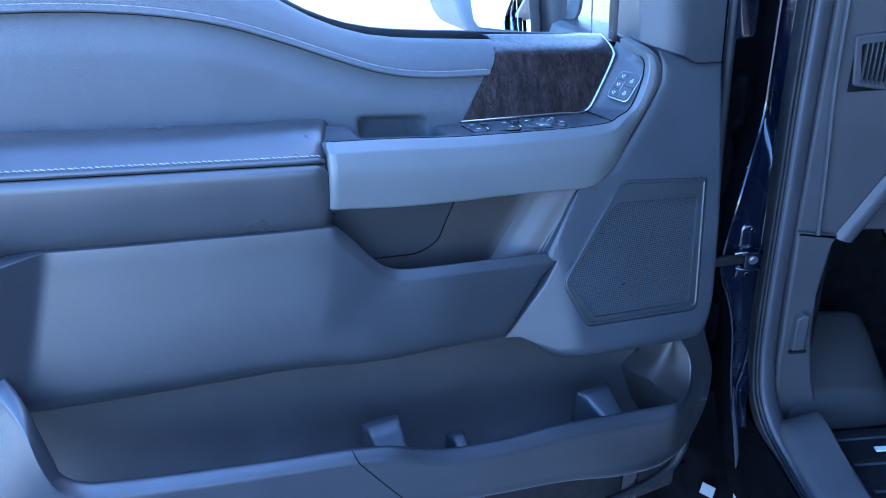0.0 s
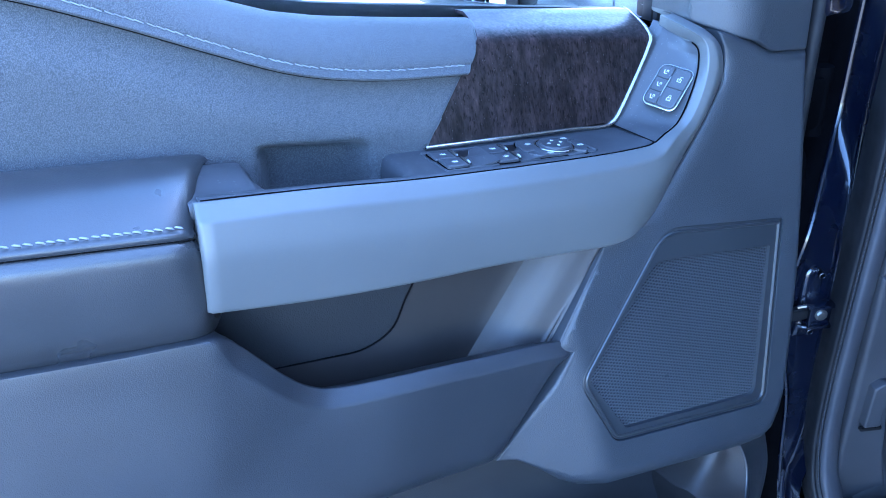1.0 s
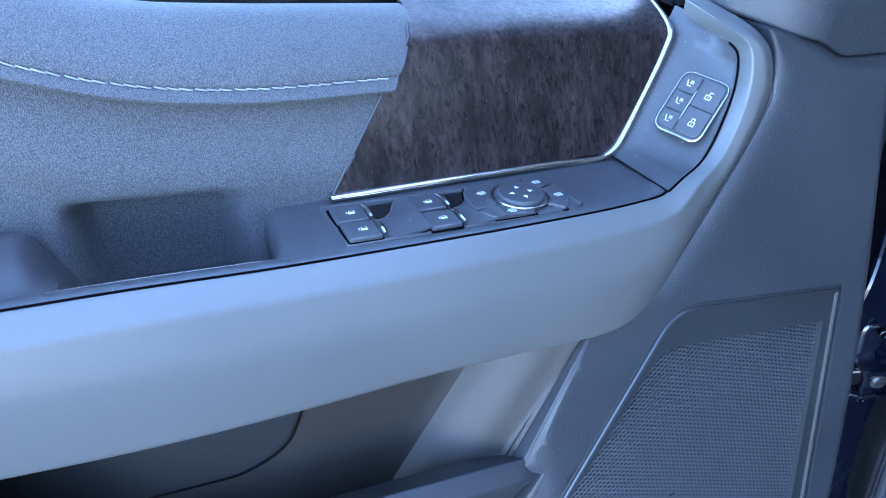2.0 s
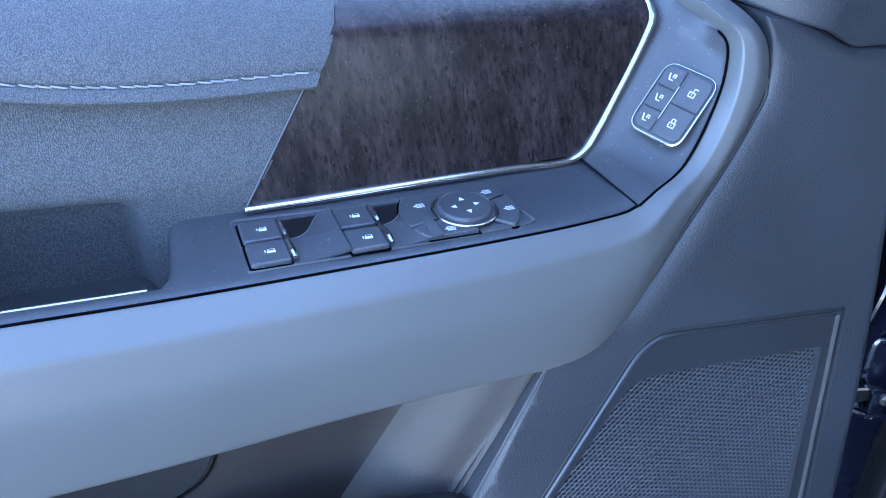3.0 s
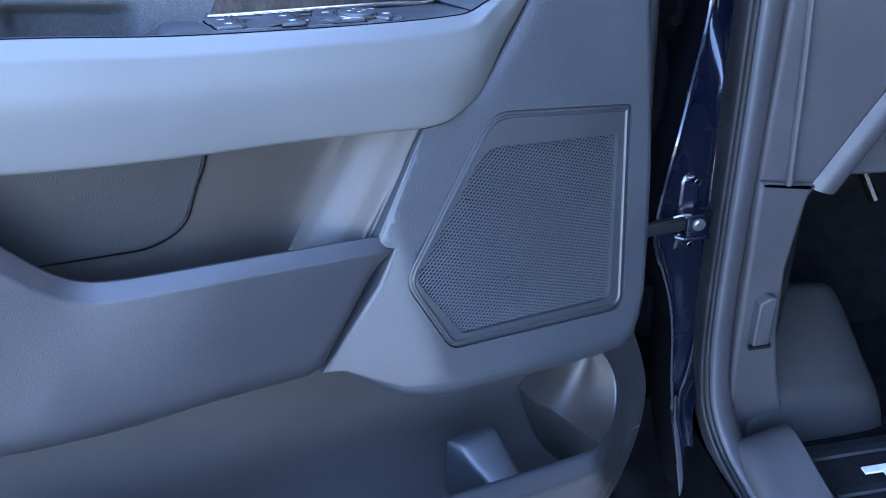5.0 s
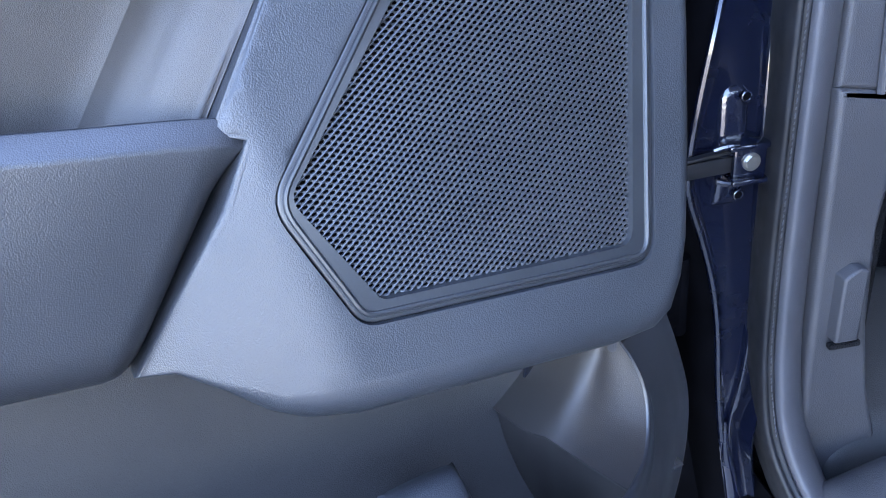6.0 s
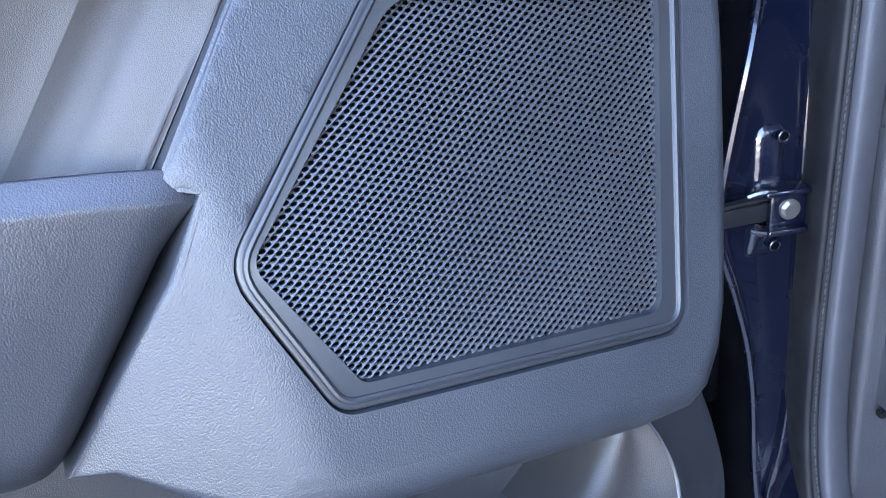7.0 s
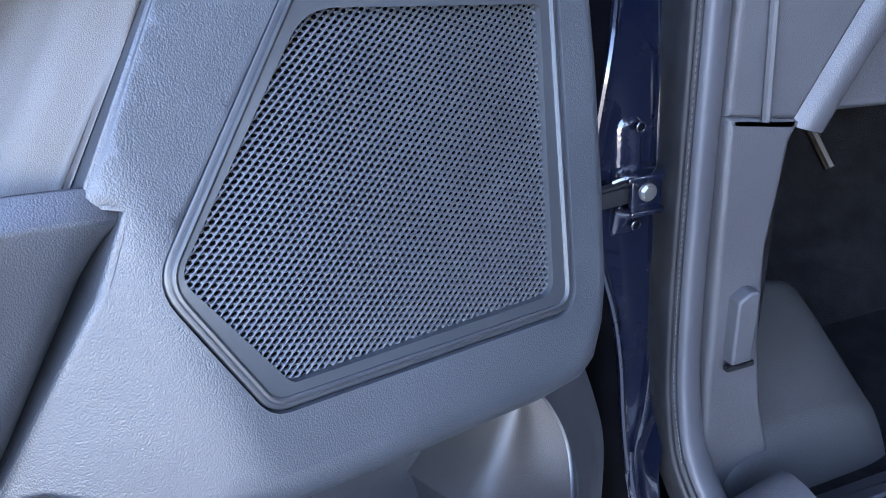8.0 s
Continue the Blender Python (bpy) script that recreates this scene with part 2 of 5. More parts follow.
def plate(outline, front, back, radius=0.003, at=P, holes=(), hole_depth=0.01, steps=4, soft=None, grid=0.0, dip=None):
    """A panel with the given outline (u, w), its face at front(u, w), its edges rounded by radius and turned back to back metres behind the face.
    soft(u, w) scales the rounding along the edge, dip(u, w) how far it falls; holes are outlines that go through."""
    o = np.array(ccw(outline), float)
    sc = np.array([soft(*q) if soft else 1.0 for q in o])
    fall = np.array([dip(*q) if dip else 1.0 for q in o])
    bm = bmesh.new()

    def ring(pts, drop):
        return [bm.verts.new(at(q[0], front(q[0], q[1]) - dd, q[1])) for q, dd in zip(pts, drop)]

    loops = [ring(o, np.full(len(o), back))]
    for i in range(steps + 1):
        a = math.pi / 2 * i / steps
        loops.append(ring(inset(o, radius * sc * (1 - math.cos(a))), radius * sc * fall * (1 - math.sin(a))))
    loops.append(ring(inset(o, radius * sc + 0.0006), np.zeros(len(o))))
    for a, b in zip(loops, loops[1:]):
        for j in range(len(a)):
            k = (j + 1) % len(a)
            bm.faces.new((a[j], a[k], b[k], b[j]))
    edges = [bm.edges.get((loops[-1][j], loops[-1][(j + 1) % len(o)])) for j in range(len(o))]
    flat = [Vector((q[0], q[1])) for q in inset(o, radius * sc + 0.0006)]
    known, bounds = list(loops[-1]), [list(range(len(o)))]
    for h in holes:
        h = np.array(ccw(h), float)
        top = [bm.verts.new(at(q[0], front(q[0], q[1]), q[1])) for q in h]
        low = [bm.verts.new(at(q[0], front(q[0], q[1]) - hole_depth, q[1])) for q in h]
        for j in range(len(h)):
            k = (j + 1) % len(h)
            bm.faces.new((top[j], low[j], low[k], top[k]))
            edges.append(bm.edges.get((top[j], top[k])))
        bounds.append(list(range(len(flat), len(flat) + len(h))))
        flat += [Vector((q[0], q[1])) for q in h]
        known += top
    if not grid:
        bmesh.ops.triangle_fill(bm, use_beauty=True, edges=edges)
    else:
        tests = [inside([tuple(flat[i]) for i in b]) for b in bounds]
        near = np.array([tuple(q) for q in flat])
        lo, hi = o.min(0), o.max(0)
        for x in np.arange(lo[0], hi[0], grid):
            for y in np.arange(lo[1], hi[1], grid):
                if tests[0](x, y) and not any(t(x, y) for t in tests[1:]) and np.min(np.hypot(near[:, 0] - x, near[:, 1] - y)) > grid * 0.4:
                    flat.append(Vector((x, y)))
                    known.append(bm.verts.new(at(x, front(x, y), y)))
        segs = [(b[i], b[(i + 1) % len(b)]) for b in bounds for i in range(len(b))]
        _, _, tris, came, _, _ = delaunay_2d_cdt(flat, segs, [], 0, 1e-7)
        for tri in tris:
            mid = sum((flat[came[i][0]] for i in tri if came[i]), Vector((0, 0))) / 3
            if not tests[0](*mid) or any(t(*mid) for t in tests[1:]):
                continue
            vs = [known[came[i][0]] for i in tri if came[i]]
            if len(set(vs)) == 3:
                try:
                    bm.faces.new(vs)
                except ValueError:
                    pass
    bmesh.ops.recalc_face_normals(bm, faces=bm.faces)
    return bm


def rod(path, r, sides=8, count=0, caps=True):
    """A round bar along a path; r is one radius or one for each point."""
    pts = [Vector(tuple(q)) for q in (spline(path, count) if count else path)]
    bm = bmesh.new()
    rings, up = [], None
    for i, q in enumerate(pts):
        d = (pts[min(i + 1, len(pts) - 1)] - pts[max(i - 1, 0)]).normalized()
        if up is None:
            up = d.orthogonal().normalized()
        up = (up - d * up.dot(d)).normalized()
        side = d.cross(up)
        rad = float(np.interp(i / (len(pts) - 1), np.linspace(0, 1, len(r)), r)) if isinstance(r, (list, tuple)) else r
        rings.append([bm.verts.new(q + (up * math.cos(a) + side * math.sin(a)) * rad)
                      for a in (2 * math.pi * k / sides for k in range(sides))])
    for a, b in zip(rings, rings[1:]):
        for j in range(sides):
            bm.faces.new((a[j], a[(j + 1) % sides], b[(j + 1) % sides], b[j]))
    if caps:
        bm.faces.new(rings[0][::-1])
        bm.faces.new(rings[-1])
    bmesh.ops.recalc_face_normals(bm, faces=bm.faces)
    return bm


def join(bms):
    """Several bmeshes as one."""
    out = bmesh.new()
    for b in bms:
        m = bpy.data.meshes.new("tmp")
        b.to_mesh(m)
        b.free()
        out.from_mesh(m)
        bpy.data.meshes.remove(m)
    return out


def box(lo, hi, bevel=0.0, m=None, segments=2):
    bm = bmesh.new()
    bmesh.ops.create_cube(bm, size=1)
    lo, hi = Vector(lo), Vector(hi)
    for v in bm.verts:
        v.co = Vector((lo[i] + (v.co[i] + 0.5) * (hi[i] - lo[i]) for i in range(3)))
    if bevel:
        bmesh.ops.bevel(bm, geom=bm.edges[:], offset=bevel, segments=segments, affect="EDGES", profile=0.5)
    if m:
        bmesh.ops.transform(bm, matrix=m, verts=bm.verts)
    return bm


def stitches(path, pitch, length, r, slant, normal):
    """A row of short thread stitches along a path."""
    pts = [Vector(tuple(q)) for q in spline(path, 400)]
    dist = [0.0]
    for a, b in zip(pts, pts[1:]):
        dist.append(dist[-1] + (b - a).length)
    bms, s, nrm = [], pitch / 2, Vector(normal)
    while s < dist[-1] - pitch / 2:
        i = int(np.searchsorted(dist, s))
        d = (pts[i] - pts[i - 1]).normalized()
        across = d.cross(nrm).normalized()
        h = d * length / 2 + across * slant
        c = pts[i]
        bms.append(rod([c - h - nrm * r, c - h * 0.6 + nrm * r * 0.4, c + h * 0.6 + nrm * r * 0.4, c + h - nrm * r], [r * 0.6, r, r, r * 0.6], 6))
        s += pitch
    return join(bms)


def lerp(x, *knots):
    """A broken line through the knots (x, y)."""
    return float(np.interp(x, [k[0] for k in knots], [k[1] for k in knots]))


def ease(x, a, b):
    f = min(max((x - a) / (b - a), 0.0), 1.0)
    return f * f * (3 - 2 * f)


# ---- ground ----
bm = bmesh.new()
bmesh.ops.create_grid(bm, x_segments=8, y_segments=8, size=400)
ground = part("ground", bm, CONCRETE, None)
tagged(ground, "sunlit grey concrete lot that runs to the horizon", "ground", kind="structure")

# ---- the open door ----
door = thing("truck_door", "open navy pickup truck door with grained grey inner trim", "car door", pose(0.2, 0.95, 0, 0, 0, 20))


SEAM = np.array(spline([(-1.0, 1.535), (-0.75, 1.519), (-0.653, 1.511), (-0.599, 1.506), (-0.544, 1.498), (-0.486, 1.486), (-0.427, 1.468), (-0.364, 1.441),
                        (-0.297, 1.4090), (-0.250, 1.3880), (-0.209, 1.3755), (-0.166, 1.3672), (-0.133, 1.3632), (-0.0945, 1.3595), (0.0, 1.350)], 240))


def groove(u):
    """Height of the sewn seam under the window sill roll."""
    return float(np.interp(u, SEAM[:, 0], SEAM[:, 1]))


def roll_top(u):
    """Height of the window sill."""
    return lerp(u, (-1.0, 1.60), (-0.6, 1.572), (-0.48, 1.545), (-0.42, 1.521), (-0.356, 1.483), (-0.317, 1.457), (-0.282, 1.439), (-0.245, 1.425),
                (-0.207, 1.416), (-0.159, 1.408), (-0.065, 1.394), (0.142, 1.363))


def wood_edge(w):
    """Where the insert meets the slanted end of the wood."""
    return -0.1365 + (w - 1.3045) * 0.8056 + 0.0012


def end_u(g, height):
    """Place along the door, g from 0 to 1, so that the end follows the slant of the wood."""
    u = -0.95 + g * (0.95 - 0.09)
    for _ in range(6):
        u = -0.95 + g * (wood_edge(min(max(height(u), 1.295), roll_top(u) - 0.003)) + 0.95)
    return u


rows = []
for g in np.linspace(0, 1, 90):
    row = []
    for i, (n, k, dw) in enumerate(((-0.165, 1, -0.02), (-0.158, 1, -0.004), (-0.148, 1, 0), (-0.134, 1, -0.002), (-0.120, 0.75, 0), (-0.108, 0.5, 0), (-0.1025, 0, 0.013), (-0.1008, 0, 0.0085),
                                    (-0.1010, 0, 0.0066), (-0.0995, 0, 0.0056), (-0.0970, 0, 0.0030), (-0.0955, 0, 0.0008), (-0.0968, 0, -0.0010), (-0.104, 0, -0.0022))):
        def height(u):
            return groove(u) + (roll_top(u) - groove(u)) * k + dw
        u = end_u(g, height)
        row.append(P(u, n, height(u)))
    rows.append(row)
upper = part("sill_roll", sheet(rows, 0, 130, OUT, 0.003), HIDE, door, "grained blue grey padded window sill roll", 60)
part("stitching", stitches([P(u, -0.1002, groove(u) + 0.0068) for u in np.linspace(-0.9, -0.092, 40)], 0.0070, 0.0070, 0.00050, 0.00045, OUT), THREAD, upper, "pale grey sewn seam")


def insert_n(u, w):
    """Depth of the insert: slightly hollow, with a soft-edged pull cup behind the arm."""
    n = -0.107 + 0.0135 * ease(groove(u) - w, 0.0, 0.05)
    cup = ease(u, -0.288, -0.270) * (1 - ease(u, -0.203, -0.186)) * (1 - ease(w + 0.16 * (u + 0.23), 1.313, 1.328))
    return n - 0.030 * cup


rows = []
for f in np.linspace(0, 1, 56):
    def height(u):
        return (groove(u) - 0.002) * (1 - f) + (1.245 - 0.14 * (u + 0.35)) * f
    row = []
    for g in np.linspace(0, 1, 150):
        u = end_u(g, height)
        row.append(P(u, insert_n(u, height(u)), height(u)))
    rows.append(row)
part("door_insert", sheet(rows, 0, 0, OUT, 0.003), HIDE, door, "blue grey grained insert with a pull cup", 60)

part("seam_groove", rod([P(u, -0.1030, groove(u) - 0.0022) for u in np.linspace(-0.93, -0.094, 60)], 0.0011, 6), CARPET, upper, "dark seam under the stitches")

# armrest pad with its sewn front seam
def pad_base(u):
    return 1.320 - 0.142 * (u + 0.352)


PAD = [(-0.104, 0.004), (-0.097, 0.014), (-0.085, 0.021), (-0.06, 0.027), (-0.035, 0.026), (-0.015, 0.019), (-0.004, 0.0105), (0.0008, 0.0052), (0.0022, 0.0032), (0.0046, 0.0018), (0.0056, -0.0008), (0.0044, -0.0034), (0.0018, -0.0044),
       (0.0042, -0.0062), (0.0080, -0.012), (0.0095, -0.025), (0.0092, -0.046), (0.0068, -0.066), (0.0010, -0.082), (-0.008, -0.094), (-0.03, -0.101)]
rows = []
for u, k, sink in ((-0.95, 1, 0), (-0.8, 1, 0), (-0.65, 1, 0), (-0.5, 1, 0), (-0.42, 1, 0), (-0.385, 1, 0), (-0.366, 0.98, 0.001), (-0.357, 0.93, 0.004), (-0.352, 0.82, 0.009)):
    b = pad_base(u)
    row = []
    for n, dw in PAD:
        back = max(0.0, -n / 0.10)
        row.append(P(u + 0.034 * min(back, 1) * ease(u, -0.5, -0.352), n - sink, b - 0.03 + (dw + 0.03) * k))
    rows.append(row)
pad = part("armrest_pad", sheet(rows, 70, 130, (0, -0.7, 0.7), 0.004), VINYL, door, "padded black vinyl armrest with a sewn seam", 60)
part("stitching", stitches([P(u, 0.0018, pad_base(u) + 0.0052) for u in np.linspace(-0.93, -0.358, 20)], 0.0064, 0.0052, 0.0007, 0.0007, (0, -0.7, 0.7)), THREAD, pad, "white sewn seam")

part("seam_groove", rod([P(u, 0.0022, pad_base(u) - 0.0047) for u in np.linspace(-0.94, -0.358, 40)], 0.0010, 6), CARPET, pad, "dark seam under the stitches")

# satin pull bar, which turns up into the frame of the lock switch: outer edge, crease and seam as (u, n, w)
BAR = [((-0.354, 0.01, 1.256), (-0.347, 0.0062, 1.328), (-0.346, -0.006, 1.3375)), ((-0.273, 0.008, 1.2405), (-0.261, 0.0017, 1.315), (-0.26, -0.0105, 1.3245)),
       ((-0.196, 0.004, 1.2285), (-0.186, -0.0027, 1.3015), (-0.186, -0.0155, 1.311)), ((-0.114, -0.001, 1.218), (-0.106, -0.0053, 1.291), (-0.106, -0.018, 1.3003)),
       ((-0.03, -0.004, 1.2055), (-0.03, -0.0068, 1.2826), (-0.03, -0.019, 1.2918)), ((0.004, -0.0045, 1.2005), (0.018, -0.0079, 1.279), (0.018, -0.0198, 1.2872)),
       ((0.0285, -0.006, 1.201), (0.044, -0.0091, 1.2782), (0.043, -0.0208, 1.2856)), ((0.0475, -0.0115, 1.207), (0.06, -0.0109, 1.2792), (0.056, -0.0218, 1.285)),
       ((0.064, -0.018, 1.2135), (0.0705, -0.0145, 1.2835), (0.065, -0.0242, 1.2862)), ((0.101, -0.031, 1.254), (0.085, -0.0215, 1.289), (0.079, -0.03, 1.289)),
       ((0.136, -0.0405, 1.291), (0.109, -0.031, 1.2975), (0.103, -0.039, 1.2935)), ((0.16, -0.0485, 1.3225), (0.1298, -0.04, 1.3285), (0.1263, -0.049, 1.323)),
       ((0.1625, -0.052, 1.336), (0.1355, -0.046, 1.347), (0.1355, -0.056, 1.337)), ((0.162, -0.0565, 1.35), (0.1365, -0.052, 1.36), (0.14, -0.064, 1.352)),
       ((0.155, -0.06, 1.361), (0.131, -0.0575, 1.3665), (0.139, -0.0705, 1.3555)), ((0.151, -0.07, 1.367), (0.13, -0.072, 1.37), (0.139, -0.082, 1.358)),
       ((0.149, -0.09, 1.371), (0.131, -0.092, 1.3725), (0.1365, -0.099, 1.361)), ((0.148, -0.115, 1.375), (0.133, -0.115, 1.375), (0.1345, -0.118, 1.364))]
CURVES = [np.array([tuple(q) for q in spline([b[k] for b in BAR], 120)]) for k in range(3)]
for _ in range(4):
    for c in CURVES:
        c[1:-1] = c[:-2] * 0.25 + c[1:-1] * 0.5 + c[2:] * 0.25
BACK = CURVES[2][CURVES[2][:, 0].argsort()][:90]      # the bar's inner edge, along the tray
rows = []
for o, c, e in zip(*CURVES):
    row = []
    for k, d in ((0.03, -0.050), (0.005, -0.020), (0.0, -0.010), (0.012, -0.004), (0.04, -0.001), (0.10, 0.0005), (0.3, 0.0030), (0.55, 0.0050), (0.66, 0.0050), (0.72, 0.0045), (0.85, 0.0027), (0.94, 0.0013), (0.985, 0.0005)):
        q = o + (c - o) * k
        row.append(P(q[0], q[1] + d, q[2]))
    for k, d in ((0.05, -0.0001), (0.16, 0.0), (0.5, 0.0002), (0.86, 0.0002), (0.96, -0.0002), (1.0, -0.0012)):
        q = c + (e - c) * k
        row.append(P(q[0], q[1] + d, q[2]))
    q = e + (o - e) * 0.03
    row.append(P(q[0], q[1] - 0.006, q[2] - 0.001))
    q = e + (o - e) * 0.10
    row.append(P(q[0], q[1] - 0.016, q[2] - 0.002))
    rows.append(row)
bm = sheet(rows, 0, 64, OUT)
# the closed left end of the bar
bm.verts.ensure_lookup_table()
end = [bm.verts[i] for i in range(64)]
cap = [bm.verts.new(v.co + Vector((0.0035, 0.004, 0))) for v in end]
for a, b in zip(end, cap):
    b.co = a.co * 0.985 + P(-0.349, -0.006, 1.298) * 0.015 + Vector((-0.003, 0.0025, 0))
bm.faces.new(cap)
for i in range(63):
    bm.faces.new((end[i], end[i + 1], cap[i + 1], cap[i]))
bmesh.ops.recalc_face_normals(bm, faces=bm.faces)
part("pull_bar", bm, SATIN, door, "satin grey moulded door pull bar", 50)


def top_edge(u):
    return float(np.interp(u, BACK[:, 0], BACK[:, 2]))


# switch tray behind the bar, the end block and the lip of the pull cup
def tray_w(u):
    return top_edge(u) - 0.0008


def bar_n(u):
    return float(np.interp(u, BACK[:, 0], BACK[:, 1]))

part("tray_joint", rod([P(u, bar_n(u) - 0.0023, top_edge(u) - 0.0003) for u in np.linspace(-0.344, 0.0630, 60)], 0.0010, 6), BLACK, door, "dark joint behind the pull bar")


def tray_h(u, n):
    """Height of the tray: level with the bar in front, dipping under the chrome strip behind."""
    w0, back = tray_w(u), min(tray_w(u) + 0.001, 1.2995 - 0.096 * (u + 0.1395))
    return w0 + (back - w0) * ease(-n, 0.02, 0.095)


rows = []
for u in np.linspace(-0.186, 0.0665, 42):
    f = ease(u, -0.186, -0.177)
    w0 = tray_w(u)
    front = bar_n(u) - 0.0034
    rows.append([P(u, front + 0.0005, w0 - 0.012), P(u, front, w0 - 0.0006), P(u, front - 0.0015, w0 + 0.0002), P(u, front - 0.012, w0 - 0.002 * (1 - f)), P(u + 0.002 * (1 - f), -0.05, tray_h(u, -0.05) - 0.010 * (1 - f)),
                 P(u + 0.004 * (1 - f), -0.085, tray_h(u, -0.085) - 0.014 * (1 - f)), P(u + 0.004 * (1 - f), -0.102, tray_h(u, -0.10) - 0.02 * (1 - f))])
rows.insert(0, [q + Vector((0.003 if i > 1 else 0, 0, -0.04)) for i, q in enumerate(rows[0])])
part("switch_tray", sheet(rows, 0, 24, (0, 0, 1), 0.002), SWITCH, door, "smooth black switch tray", 50)
rows = []
for u in np.linspace(-0.352, -0.290, 20):
    f = ease(u, -0.352, -0.345) * (1 - ease(u, -0.308, -0.290) ** 1.5)
    w0 = top_edge(u) - 0.004
    rows.append([P(u, -0.012, w0 - 0.010), P(u, -0.014, w0), P(u, -0.03, w0 - 0.003 * (1 - f)), P(u, -0.06, w0 + 0.005 - 0.020 * (1 - f)), P(u + 0.002, -0.085, w0 + 0.001 - 0.028 * (1 - f)),
                 P(u + 0.002, -0.10, w0 - 0.01 - 0.030 * (1 - f))])
rows.append([q + Vector((0.001, 0, -0.05)) for q in rows[-1]])
part("end_block", sheet(rows, 0, 18, (0, 0, 1), 0.002), SWITCH, door, "black block between armrest and pull cup", 50)
part("cup_lip", join([sheet([[P(u, bar_n(u) - 0.0030, top_edge(u) - 0.010), P(u, bar_n(u) - 0.0034, top_edge(u) - 0.0012), P(u, bar_n(u) - 0.0048, top_edge(u) - 0.0006), P(u, bar_n(u) - 0.013, top_edge(u) - 0.0012), P(u, bar_n(u) - 0.0155, top_edge(u) - 0.0035), P(u, bar_n(u) - 0.016, top_edge(u) - 0.05)]
                             for u in np.linspace(-0.345, -0.17, 12)], 0, 12, (0, 0, 1), 0.002)]), SWITCH, door, "black lip of the pull cup", 50)
part("chrome_lip", rod([P(u, bar_n(u) - 0.0215, top_edge(u) - 0.0078) for u in np.linspace(-0.342, -0.193, 12)], 0.0016, 10), CHROME, door, "bright chrome strip on the cup lip")
part("cup_floor", sheet([[P(u, -0.02, 1.268 - 0.12 * (u + 0.26)), P(u, -0.13, 1.262 - 0.12 * (u + 0.26))] for u in (-0.35, -0.15)], 0, 0, (0, 0, 1), 0.004), SWITCH, door)

# ---- window switches ----
SLOPE = -0.118            # fall of the tray towards the hinge


def on_tray(u, n, h=0.0):
    return P(u, n, tray_h(u, n) + h)


def tray_m(u, n, h=0.0, turn=0.0):
    """A frame lying on the tray: x towards the hinge, y away from the eye, z up."""
    q = on_tray(u, n, h)
    return Matrix.Translation(q) @ pose(0, 0, 0, 0, math.degrees(-math.atan(SLOPE)), 0) @ pose(0, 0, 0, 0, 0, turn)


def tablet(outline, h, r=0.0008, base=0.0):
    """A flat button of the given outline, lying in the plane z."""
    return plate(outline, lambda x, y: h, h - base, r, at=lambda x, n, y: Vector((x, y, n)), steps=3)


def put(bm, m):
    bmesh.ops.transform(bm, matrix=m, verts=bm.verts)
    return bm


bez = rounded([(-0.1485, -0.0295), (-0.1490, -0.0830), (-0.004, -0.0745), (0.0035, -0.0320), (-0.034, -0.0295)], [0.002, 0.002, 0.006, 0.004, 0.003])
cluster = part("switch_bezel", plate([(u, -n) for u, n in bez], lambda u, y: 0.0012, 0.006, 0.001, at=lambda u, h, y: on_tray(u, -y, h)), SWITCH, door, "black window switch bezel")

part("bezel_rim", rod([on_tray(u, n + 0.0010, 0.0013) for u, n in ((-0.1480, -0.0815), (-0.1475, -0.0822), (-0.10, -0.0797), (-0.05, -0.0768), (-0.008, -0.0744), (-0.004, -0.0722), (0.0, -0.050), (0.0028, -0.0335))], 0.0013, 8, 60), SWITCH, cluster, "raised rim of the bezel")


def window_switch(u, n):
    m = tray_m(u, n, 0.0012)
    sw = part("window_switch", put(tablet(rounded([(-0.011, -0.0095), (0.0085, -0.0095), (0.0085, 0.0095), (-0.011, 0.0095)], 0.0016, 3), 0.0030, 0.0012), m), SWITCH, cluster)
    part("gap", put(tablet(rounded([(-0.0121, -0.0108), (0.0090, -0.0108), (0.0090, 0.0106), (-0.0121, 0.0106)], 0.0014, 3), 0.0007, 0.0001), m), BLACK, cluster, "black gap round the switch")
    part("lever_tip", put(join([rod([(0.0100, -0.0086, 0.0030), (0.0098, -0.004, 0.0034), (0.0094, 0.004, 0.0034), (0.0088, 0.0088, 0.0028)], [0.0012, 0.0018, 0.0014, 0.0006], 8, 10)]), m), CHROME, sw, "bright chrome lever edge")
    part("icon", put(join([tablet(rounded([(-0.0022, -0.0016), (0.0020, -0.0016), (0.0020, 0.0016), (-0.0014, 0.0016)], 0.0004, 2), 0.00325, 0.0001, 0.0028),
                           tablet([(-0.0030, -0.0010), (-0.0026, -0.0010), (-0.0026, 0.0010), (-0.0030, 0.0010)], 0.00325, 0.0001, 0.0028)]), m), ICON, sw, "white window symbol")
    part("icon_pane", put(tablet(rounded([(-0.0016, 0.0001), (0.0014, 0.0001), (0.0014, 0.0011), (-0.0011, 0.0011)], 0.0003, 2), 0.0034, 0.0001, 0.0028), m), SWITCH, sw)


